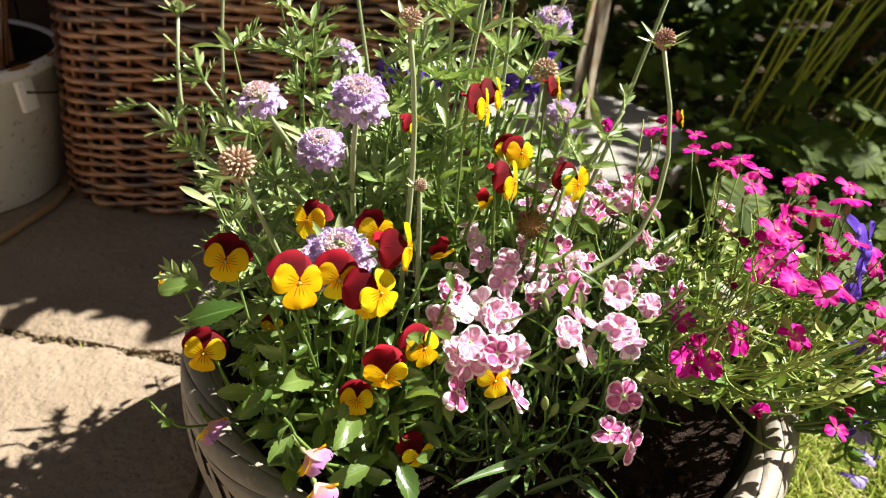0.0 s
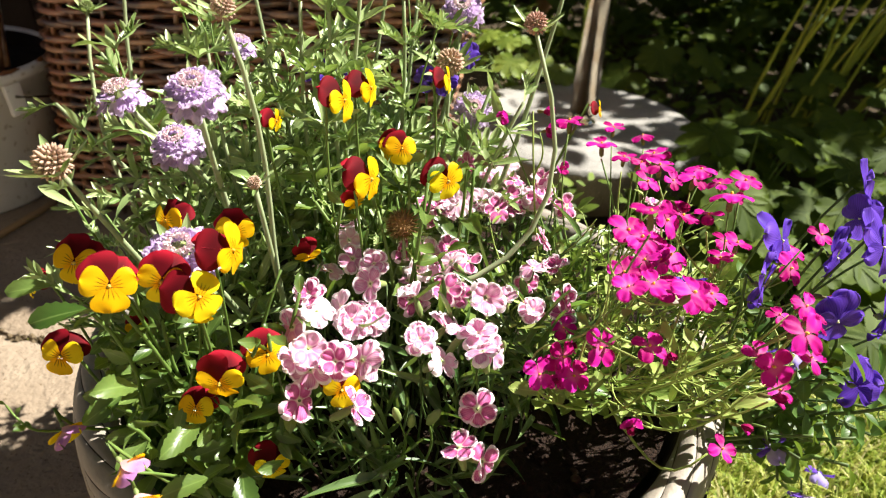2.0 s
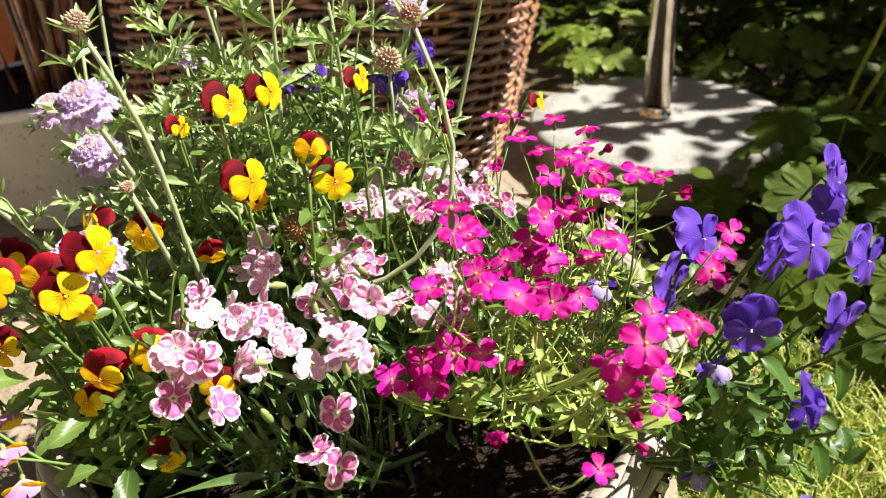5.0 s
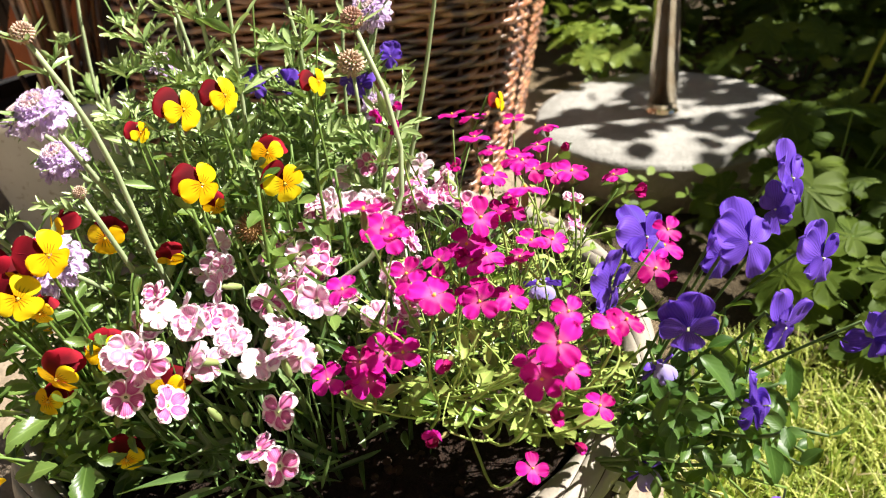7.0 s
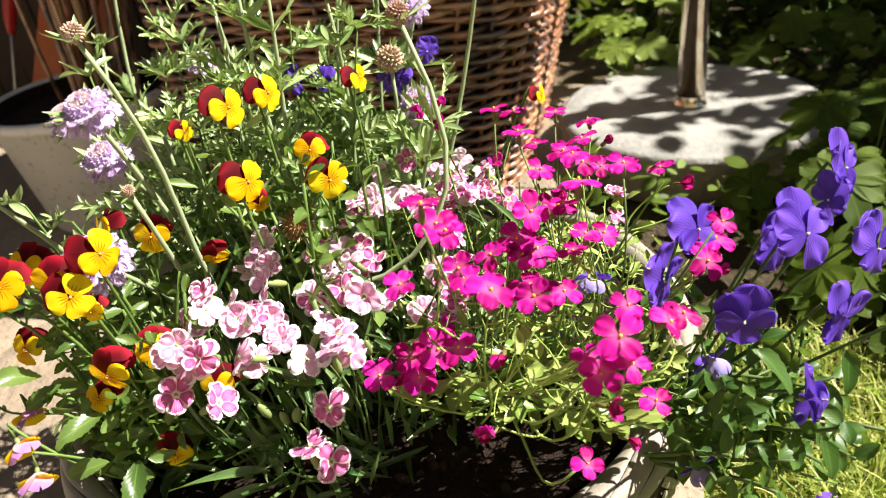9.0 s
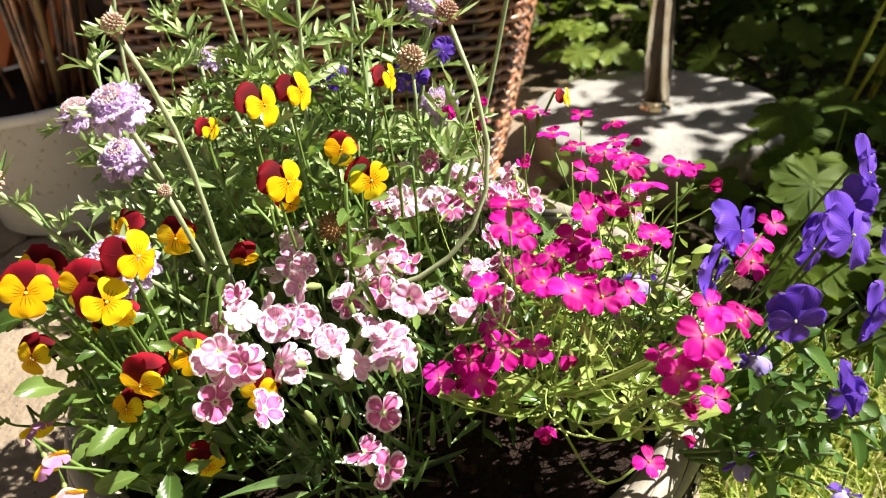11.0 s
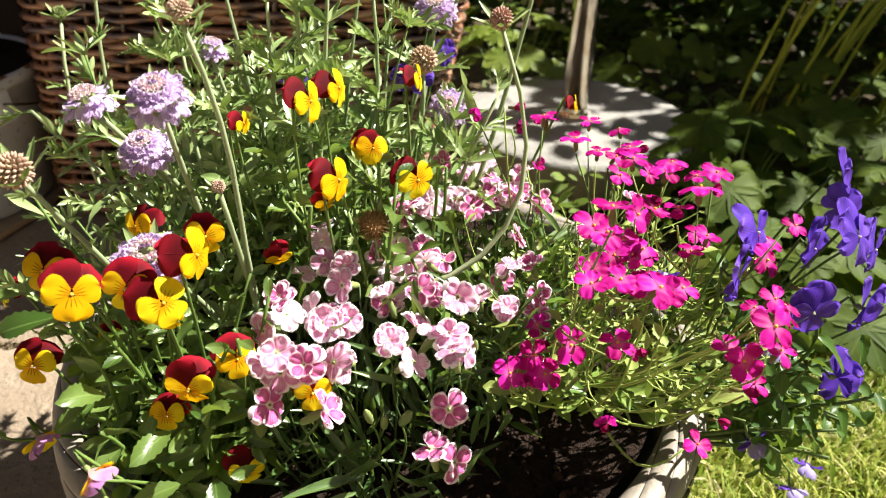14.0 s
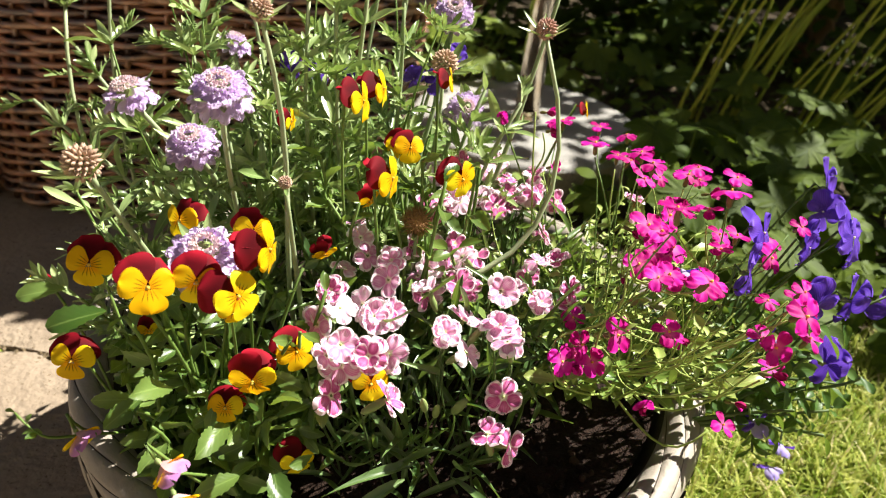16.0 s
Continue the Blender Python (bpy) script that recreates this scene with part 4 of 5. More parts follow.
def leafy_shoot(plant, rng, base, tip, leaves, count, size, start=0.25, spread=0.75, droop=0.2, mat="stem", radius=0.0015, bend=None, twist=0.8, whorl=1):
    """A shoot with leaves set spirally along it, or in whorls at its nodes."""
    bend = bend if bend is not None else (rng.uniform(-0.015, 0.015), rng.uniform(-0.015, 0.015), 0.0)
    pts = stem(plant, base, tip, radius, mat, bend, "shoot")
    a = rng.uniform(0, 6.283)
    for k in range(count):
        t = start + (1 - start) * (k // whorl) / max(1, (count - 1) // whorl)
        i = min(len(pts) - 2, int(t * (len(pts) - 1)))
        p = pts[i].lerp(pts[i + 1], t * (len(pts) - 1) - i)
        ax = (pts[i + 1] - pts[i]).normalized()
        a += (2.4 if whorl == 1 else 6.283 / whorl + (0.7 if k % whorl == 0 else 0.0)) + rng.uniform(-0.3, 0.3)
        o = ax.orthogonal().normalized()
        o = Matrix.Rotation(a, 3, ax) @ o
        d = o * spread + ax * (1 - spread) * (0.6 + t) + Vector((0, 0, -droop * rng.random()))
        part("leaf", leaves[rng.randrange(len(leaves))], plant, at_leaf(p, d, size * rng.uniform(0.7, 1.2) * (1.05 - 0.45 * t), rng.uniform(-twist, twist), (ax + Vector((0, -0.25, 0.5)))))


VIOLA_LEAF = [oval_leaf(0.031, 0.0145, -0.30 + 0.15 * k, 0.20, 0.08, 0.075, 0.52, 14, 100 + k, 0.62).mesh("leaf", M["viola_leaf"]) for k in range(4)]
DARK_LEAF = [oval_leaf(0.026, 0.0135, -0.30 + 0.14 * k, 0.16, 0.06, 0.05, 0.48, 9, 110 + k, 0.65).mesh("leaf", M["viola_dark_leaf"]) for k in range(4)]
PINK_LEAF = [oval_leaf(0.050, 0.0054, -0.35 + 0.22 * k, 0.40, 0.02, 0.0, 0.40, 8, 120 + k).mesh("leaf", M["pink_leaf"]) for k in range(4)]
AUB_LEAF = [oval_leaf(0.0170, 0.0080, -0.2 + 0.14 * k, 0.2, 0.05, 0.12, 0.58, 6, 130 + k).mesh("leaf", M["aubrieta_leaf"]) for k in range(4)]

# ---- red and yellow violas ----
rng = random.Random(201)
bicolour = thing("viola_plant", "bushy viola with wine-red and yellow flowers", "viola", (-0.07, 0.40, 0.21), "violas in the planter")
BI_SETS = (RED, SIDE, LIP)
# x, y, z, yaw, tilt, size
viola_front = [
    (-0.066, 0.338, 0.436, 27, 24, 1.08), (-0.019, 0.344, 0.428, 44, 20, 1.08), (-0.045, 0.356, 0.428, 12, 12, 0.96), (-0.004, 0.364, 0.448, 78, 6, 1.06),
    (-0.126, 0.403, 0.404, 2, 28, 1.08), (-0.141, 0.383, 0.339, 4, 24, 1.0), (-0.182, 0.430, 0.363, -55, 10, 0.72), (0.011, 0.360, 0.374, 28, 22, 0.92),
    (-0.013, 0.338, 0.368, 2, -8, 1.0), (-0.031, 0.338, 0.345, 4, 30, 0.8), (0.059, 0.350, 0.358, 12, 20, 0.90), (0.013, 0.338, 0.296, 22, 0, 0.88),
    (-0.076, 0.438, 0.420, -34, 14, 0.94), (-0.026, 0.432, 0.418, 24, 8, 0.96), (-0.098, 0.41, 0.345, 20, -10, 0.6), (-0.026, 0.358, 0.405, 14, 4, 0.66),
]
viola_back = [
    (0.044, 0.470, 0.502, 76, 8, 1.02), (0.057, 0.503, 0.500, 74, 12, 1.0), (0.110, 0.548, 0.494, 84, 12, 0.8), (0.066, 0.437, 0.462, 70, 10, 1.12),
    (0.080, 0.503, 0.455, 16, 24, 0.92), (0.116, 0.457, 0.454, 38, 14, 1.02), (0.071, 0.512, 0.450, -20, 10, 0.85), (-0.005, 0.479, 0.481, 70, 0, 0.62),
    (0.238, 0.600, 0.458, 80, 10, 0.6), (0.022, 0.435, 0.400, 30, -35, 0.7), (0.052, 0.462, 0.430, 40, -30, 0.65),
]
for x, y, z, yaw, tilt, size in viola_front:
    foot = Vector((-0.07 + 0.55 * (x + 0.07), 0.42 + 0.3 * (y - 0.42), 0.225))
    fold = 36 if abs(yaw) < 30 and tilt > 10 else 54
    viola(bicolour, rng, (x, y, z), yaw, tilt, 0.91 * size, BI_SETS, VIOLA_EYE, fold, None, foot)
for x, y, z, yaw in ((-0.056, 0.292, 0.345, 60), (-0.050, 0.288, 0.322, 40), (-0.133, 0.355, 0.299, 50)):
    viola(bicolour, rng, (x, y, z), yaw, -28, 0.80, BI_SETS, VIOLA_EYE, -30, FADED, (x + 0.02, y + 0.05, 0.255))
for k in range(42):
    a, d = rng.uniform(0, 6.283), math.sqrt(rng.random())
    tip = Vector((-0.040 + 0.085 * d * math.cos(a), 0.372 + 0.052 * d * math.sin(a), rng.uniform(0.29, 0.412)))
    foot = Vector((-0.06 + 0.5 * (tip.x + 0.06), 0.40 + 0.4 * (tip.y - 0.40), 0.222))
    leafy_shoot(bicolour, rng, foot, tip, VIOLA_LEAF, 9, rng.uniform(0.75, 1.12), twist=1.2)
for p, d, s in (((-0.138, 0.392, 0.392), (-1, -0.25, 0.0), 1.25), ((-0.108, 0.376, 0.388), (-0.95, -0.30, -0.10), 1.55), ((-0.10, 0.40, 0.335), (-0.8, -0.1, 0.2), 1.1), ((-0.09, 0.36, 0.33), (-0.6, -0.7, -0.2), 1.2), ((-0.075, 0.35, 0.30), (-0.5, -0.8, -0.3), 1.1), ((-0.03, 0.335, 0.335), (-0.3, -0.8, 0.1), 1.3), ((0.0, 0.328, 0.36), (0.4, -0.3, 0.5), 1.3),
                ((-0.06, 0.33, 0.37), (-0.2, -0.5, 0.4), 1.3), ((0.0, 0.32, 0.31), (0.3, -0.8, -0.3), 1.4), ((-0.02, 0.315, 0.31), (-0.8, -0.5, 0.0), 1.2)):
    part("leaf", VIOLA_LEAF[1], bicolour, at_leaf(p, d, 0.76 * s, 0.0, (0.45, -0.25, 0.8)))
for k in range(16):
    p = Vector((rng.uniform(-0.095, 0.035), rng.uniform(0.328, 0.356), rng.uniform(0.275, 0.365)))
    d = Vector((rng.gauss(-0.2, 0.6), rng.uniform(-0.9, -0.3), rng.uniform(-0.35, 0.2)))
    part("leaf", VIOLA_LEAF[rng.randrange(4)], bicolour, at_leaf(p, d, rng.uniform(0.42, 0.72), rng.uniform(-1.0, 1.0), (0.3, -0.25, 0.8)))
for s, e in (((-0.13, 0.38, 0.275), (-0.173, 0.360, 0.313)),):
    leafy_shoot(bicolour, rng, s, e, VIOLA_LEAF, 6, 0.4, 0.6, 0.7, 0.1, "stem", 0.0009)

# shoots added over the hidden back-left rim to dapple the pot's shadow
for k in range(13):
    a, r = radians(88 + 6.8 * k + rng.uniform(-3, 3)), rng.uniform(0.268, 0.315)
    tip = Vector((RIM.x + r * math.cos(a), RIM.y + r * math.sin(a), rng.uniform(0.275, 0.33)))
    leafy_shoot(bicolour, rng, (RIM.x + 0.20 * math.cos(a), RIM.y + 0.20 * math.sin(a), 0.24), tip, VIOLA_LEAF, 7, rng.uniform(0.6, 0.9), 0.4, bend=(0, 0, 0.02), twist=1.2)

back_viola = thing("viola_plant", "tall viola with yellow and wine-red flowers", "viola", (0.09, 0.50, 0.21), "violas in the planter")
for x, y, z, yaw, tilt, size in viola_back:
    foot = Vector((0.08 + 0.5 * (x - 0.08), 0.50 + 0.4 * (y - 0.50), 0.23))
    viola(back_viola, rng, (x, y, z), yaw, tilt, 0.86 * size, BI_SETS, VIOLA_EYE, rng.uniform(34, 56), None, foot)
for k in range(36):
    a, d = rng.uniform(0, 6.283), math.sqrt(rng.random())
    tip = Vector((0.075 + 0.08 * d * math.cos(a), 0.490 + 0.055 * d * math.sin(a), rng.uniform(0.36, 0.465)))
    foot = Vector((0.08 + 0.5 * (tip.x - 0.08), 0.49 + 0.4 * (tip.y - 0.49), 0.225))
    leafy_shoot(back_viola, rng, foot, tip, VIOLA_LEAF, 7, rng.uniform(0.75, 1.2), 0.45, twist=1.1)

# ---- purple violas ----
rng = random.Random(202)
purple = thing("pansy_plant", "purple pansy hanging over the planter's rim", "pansy", (0.33, 0.50, 0.21), "violas in the planter")
PU_SETS = (PUR_UP, PUR_SIDE, PUR_LIP)
purple_flowers = [
    (0.379, 0.409, 0.393, 6, 2, 0.86), (0.354, 0.464, 0.420, 50, 22, 0.92), (0.335, 0.432, 0.402, 66, 4, 0.92), (0.410, 0.443, 0.432, 42, 28, 1.0),
    (0.447, 0.540, 0.425, 56, 24, 1.02), (0.466, 0.505, 0.385, 52, 14, 1.0), (0.437, 0.446, 0.371, 50, 6, 1.06), (0.423, 0.425, 0.325, 95, 0, 0.92), (0.400, 0.470, 0.405, 40, 14, 0.85),
    (0.495, 0.470, 0.350, 95, -35, 0.85), (0.436, 0.520, 0.412, -60, 20, 0.75),
]
for x, y, z, yaw, tilt, size in purple_flowers:
    foot = Vector((0.31 + 0.35 * (x - 0.31), 0.50 + 0.3 * (y - 0.50), 0.24))
    viola(purple, rng, (x, y, z), yaw, tilt, 0.82 * size, PU_SETS, PURPLE_EYE, rng.uniform(-12, 20), None, foot, "pink_stem")
for x, y, z in ((0.291, 0.448, 0.392), (0.365, 0.430, 0.345), (0.470, 0.484, 0.165), (0.455, 0.470, 0.150), (0.36, 0.395, 0.288)):
    viola(purple, rng, (x, y, z), rng.uniform(-60, 60), -40, 0.55, (PUR_UP, PUR_SIDE, PUR_LIP), PURPLE_EYE, -35, PALE, (0.34, 0.46, 0.27))
for k in range(32):
    a, d = rng.uniform(0, 6.283), math.sqrt(rng.random())
    tip = Vector((0.392 + 0.090 * d * math.cos(a), 0.462 + 0.075 * d * math.sin(a), rng.uniform(0.22, 0.365)))
    foot = Vector((0.30 + 0.12 * rng.random(), 0.50 + 0.4 * (tip.y - 0.50), 0.262 if rng.random() < 0.5 else 0.235))
    leafy_shoot(purple, rng, foot, tip, DARK_LEAF, 9, rng.uniform(0.8, 1.2), 0.30, mat="pink_stem", twist=1.1)
for k in range(5):
    tip = Vector((rng.uniform(0.355, 0.42), rng.uniform(0.37, 0.41), rng.uniform(0.29, 0.35)))
    leafy_shoot(purple, rng, (0.30 + 0.2 * (tip.x - 0.30), 0.43, 0.25), tip, DARK_LEAF, 7, rng.uniform(0.8, 1.15), 0.45, mat="pink_stem", twist=1.1)
for p, d, s in (((0.388, 0.408, 0.375), (0.55, -0.25, -0.5), 1.2), ((0.372, 0.415, 0.30), (-0.1, -0.5, -0.55), 1.1), ((0.437, 0.43, 0.29), (0.35, -0.4, -0.9), 1.2), ((0.445, 0.45, 0.345), (0.2, -0.3, -0.9), 1.2)):
    part("leaf", DARK_LEAF[1], purple, at_leaf(p, d, s))

# ---- pinks ----
rng = random.Random(203)
pinks = thing("dianthus_plant", "low dianthus covered in white-edged pink flowers", "dianthus", (0.09, 0.44, 0.21))
pinks_front = [
    (0.034, 0.340, 0.356), (0.069, 0.336, 0.358), (0.144, 0.342, 0.358), (0.134, 0.325, 0.341), (0.148, 0.322, 0.334), (0.039, 0.352, 0.388), (0.030, 0.350, 0.380), (0.057, 0.347, 0.384),
    (0.072, 0.378, 0.357), (0.070, 0.368, 0.368), (0.036, 0.391, 0.386), (0.051, 0.400, 0.383), (0.072, 0.409, 0.370), (0.068, 0.420, 0.391), (0.046, 0.461, 0.399), (0.035, 0.444, 0.382),
    (0.069, 0.429, 0.402), (0.084, 0.468, 0.388), (0.042, 0.484, 0.396), (0.022, 0.384, 0.378), (0.058, 0.392, 0.380), (0.052, 0.442, 0.396),
]
pinks_rear = [
    (0.101, 0.439, 0.366), (0.119, 0.434, 0.380), (0.097, 0.459, 0.380), (0.122, 0.449, 0.394), (0.118, 0.477, 0.388), (0.108, 0.505, 0.406), (0.130, 0.548, 0.390), (0.142, 0.376, 0.388),
    (0.145, 0.359, 0.389), (0.120, 0.396, 0.376), (0.120, 0.367, 0.372), (0.146, 0.412, 0.391), (0.195, 0.563, 0.395), (0.105, 0.369, 0.387), (0.115, 0.514, 0.411), (0.030, 0.401, 0.393),
    (0.170, 0.537, 0.392), (0.299, 0.580, 0.360), (0.297, 0.588, 0.376), (0.128, 0.570, 0.415), (0.150, 0.580, 0.400), (0.185, 0.540, 0.402), (0.155, 0.520, 0.400), (0.165, 0.600, 0.400),
    (0.180, 0.470, 0.365), (0.132, 0.385, 0.380), (0.092, 0.475, 0.394), (0.128, 0.440, 0.372), (0.215, 0.555, 0.388), (0.110, 0.560, 0.405),
]
scatter = []
for k in range(8):
    x, y, z = rng.choice(pinks_front[5:] + pinks_rear[:16])
    scatter.append((x + rng.uniform(-0.016, 0.016), y + rng.uniform(-0.012, 0.016), z - rng.uniform(0.002, 0.012)))
for k in range(30):
    x, y = rng.uniform(0.085, 0.205), rng.uniform(0.42, 0.585)
    scatter.append((x, y, 0.372 + 0.22 * (y - 0.42) + rng.uniform(-0.008, 0.008)))
for x, y, z in pinks_front + pinks_rear + scatter:
    n = Vector((0.10 + rng.gauss(0, 0.50), -0.50 + rng.gauss(0, 0.45), 0.74))
    m = frame_of((x, y, z), n, (0, 0, 1), rng.uniform(0.79, 0.97) * (0.90 if y > 0.42 else 1.0), rng.uniform(0, 6.283))
    f = part("flower", PINK_EYE, pinks, m)
    full = rng.random()
    lift = rng.uniform(-6, 24) if full < 0.85 else 46
    pick = rng.random()
    petals = PINK_SETS["deep_pink" if (y < 0.346 and z < 0.362) or pick < (0.50 if y > 0.43 else 0.08) else "pink" if pick < 0.76 else "pale_pink"]
    for k in range(5):
        q = Matrix.Rotation(radians(72 * k + rng.uniform(-8, 8)), 4, "Z") @ Matrix.Translation((0, 0.0008, 0.0003 * k)) @ Matrix.Rotation(radians(lift + rng.uniform(-20, 16)), 4, "X")
        part("petal", petals[rng.randrange(4)], f, m @ q)
    if full < 0.18:
        for k in range(4):
            q = Matrix.Rotation(radians(36 + 90 * k + rng.uniform(-12, 12)), 4, "Z") @ Matrix.Translation((0, 0.0004, 0.0014)) @ Matrix.Rotation(radians(lift + 26 + rng.uniform(-10, 12)), 4, "X") @ Matrix.Diagonal((0.75, 0.75, 0.75, 1))
            part("petal", petals[rng.randrange(4)], f, m @ q)
    back = Vector((x, y, z)) - n.normalized() * 0.018
    stem(pinks, (0.09 + 0.85 * (x - 0.09), 0.45 + 0.72 * (y - 0.45), 0.24), back, 0.0008, "pink_stem", (rng.uniform(-0.01, 0.01), rng.uniform(-0.01, 0.01), 0.0))
for x, y, z in ((0.094, 0.345, 0.345), (0.117, 0.345, 0.345), (0.103, 0.350, 0.335), (0.158, 0.380, 0.375), (0.176, 0.455, 0.372)):
    n = Vector((rng.gauss(0, 0.25), -0.25, 0.9))
    part("bud", BUD, pinks, frame_of((x, y, z), n, (0, 0, 1), rng.uniform(0.7, 0.95)))
    stem(pinks, (0.09 + 0.7 * (x - 0.09), 0.45 + 0.7 * (y - 0.45), 0.228), Vector((x, y, z)) - n.normalized() * 0.007, 0.0009, "stem")
count = 0
while count < 290:
    x, y = rng.uniform(0.0, 0.24), rng.uniform(0.335, 0.60)
    if (x < 0.03 and y < 0.40) or (x > 0.16 and y < 0.40):
        continue
    count += 1
    low = y < 0.40
    if low and rng.random() < 0.72:
        continue
    z = max(rng.uniform(0.235, 0.30), 0.245 + 0.8 * (0.40 - y)) if low else rng.uniform(0.25, 0.365)
    d = Vector((rng.gauss(0, 0.6), rng.gauss(-0.35 if low else 0.0, 0.5), rng.uniform(0.1, 0.7) if low else rng.uniform(0.3, 1.0)))
    part("leaf", PINK_LEAF[rng.randrange(4)], pinks, at_leaf((x, y, z), d, rng.uniform(0.7, 1.25), rng.uniform(-0.8, 0.8)))
for k in range(80):
    x, y = rng.uniform(0.02, 0.175), rng.uniform(0.345, 0.40)
    if x > 0.16 and y < 0.37:
        continue
    d = Vector((rng.gauss(0, 0.45), rng.gauss(-0.35, 0.3), rng.uniform(0.35, 1.0)))
    part("leaf", PINK_LEAF[rng.randrange(4)], pinks, at_leaf((x, y, rng.uniform(0.25, 0.30)), d, rng.uniform(0.7, 1.1), rng.uniform(-0.8, 0.8)))
blades = Build()
blade = [oval_leaf(0.050, 0.0054, -0.35 + 0.22 * k, 0.40, 0.02, 0.0, 0.40, 6, 124 + k) for k in range(4)]
for k in range(420):
    x, y = rng.uniform(0.05, 0.225), rng.uniform(0.385, 0.60)
    if x > 0.19 and y < 0.43:
        continue
    d = Vector((rng.gauss(0, 0.5), rng.gauss(-0.15, 0.5), rng.uniform(0.3, 1.0)))
    blades.add(blade[k % 4], at_leaf((x, y, rng.uniform(0.27, 0.335)), d, rng.uniform(0.6, 1.05), rng.uniform(-0.8, 0.8)))
part("leaf_tuft", blades.mesh("leaf_tuft", M["pink_leaf"]), pinks, None, "dense tufts of narrow blue-green leaves", "stuff")
for p, d, s in (((0.085, 0.335, 0.285), (-0.75, -0.55, -0.05), 1.5), ((0.09, 0.335, 0.30), (-0.8, -0.4, 0.15), 1.3), ((0.115, 0.335, 0.29), (0.6, -0.6, 0.0), 1.4), ((0.10, 0.33, 0.27), (0.1, -0.7, -0.25), 1.3), ((0.12, 0.33, 0.27), (0.35, -0.6, -0.2), 1.3), ((0.07, 0.33, 0.26), (-0.25, -0.7, -0.2), 1.4)):
    part("leaf", PINK_LEAF[1], pinks, at_leaf(p, d, s))

# ---- aubrieta ----
rng = random.Random(204)
aub = thing("aubrieta_plant", "spreading aubrieta with bright magenta flowers", "aubrieta", (0.25, 0.46, 0.21))
# x, y, z, yaw, tilt
aub_front = [
    (0.213, 0.325, 0.467, 4, 42), (0.226, 0.364, 0.474, 20, 40), (0.222, 0.345, 0.500, 0, 70), (0.315, 0.334, 0.438, 8, 45), (0.318, 0.348, 0.446, 20, 50), (0.338, 0.368, 0.422, 20, 40), (0.306, 0.336, 0.412, 2, 20), (0.321, 0.331, 0.424, 30, 36),
    (0.333, 0.366, 0.368, 10, 34), (0.310, 0.333, 0.392, 10, -10), (0.298, 0.342, 0.338, 6, 22), (0.319, 0.368, 0.333, 20, 10), (0.253, 0.352, 0.403, 0, 0), (0.214, 0.357, 0.400, 4, 26), (0.179, 0.348, 0.384, -10, 20),
    (0.201, 0.354, 0.379, 12, 30), (0.242, 0.348, 0.346, -20, 0), (0.186, 0.352, 0.374, 10, 10),
]
aub_mid = [
    (0.253, 0.341, 0.455, 6, 55), (0.259, 0.395, 0.420, 20, 40), (0.255, 0.411, 0.431, 10, 40), (0.286, 0.398, 0.443, 6, 60), (0.293, 0.397, 0.455, 16, 50), (0.258, 0.427, 0.451, -10, 20), (0.250, 0.420, 0.436, 0, 40), (0.288, 0.413, 0.479, 10, 52),
    (0.264, 0.536, 0.441, 16, 50), (0.284, 0.470, 0.462, 20, 58), (0.231, 0.535, 0.455, 0, 60), (0.208, 0.562, 0.462, -6, 70), (0.215, 0.600, 0.445, 0, 64), (0.250, 0.590, 0.447, 10, 70), (0.275, 0.589, 0.442, 30, 60),
    (0.290, 0.530, 0.430, 40, 56), (0.246, 0.520, 0.452, 14, 62), (0.268, 0.500, 0.456, 10, 60),
]
aub_rear = [
    (0.256, 0.480, 0.452, 0, 55), (0.275, 0.545, 0.445, 20, 60), (0.181, 0.511, 0.487, 0, 10), (0.183, 0.498, 0.478, 0, 0), (0.240, 0.395, 0.440, -20, 20), (0.272, 0.440, 0.448, 16, 45), (0.200, 0.405, 0.376, -10, 20),
    (0.282, 0.386, 0.424, 16, 50), (0.268, 0.372, 0.430, 0, 48), (0.300, 0.342, 0.414, 24, 40), (0.300, 0.430, 0.436, 30, 40), (0.237, 0.360, 0.446, 0, 60), (0.345, 0.385, 0.415, 40, 40), (0.365, 0.440, 0.440, 40, 40), (0.360, 0.452, 0.405, 20, 20),
    (0.330, 0.540, 0.425, 50, 55), (0.225, 0.380, 0.440, -30, 30),
]
aub_more, clusters = [], []
for k in range(22):
    x, y, z, yaw, tilt = rng.choice(aub_front + aub_mid + aub_rear)
    aub_more.append((x + rng.uniform(-0.03, 0.03), y + rng.uniform(-0.01, 0.04), z - rng.uniform(0.0, 0.035), yaw, tilt if rng.random() < 0.6 else 0))
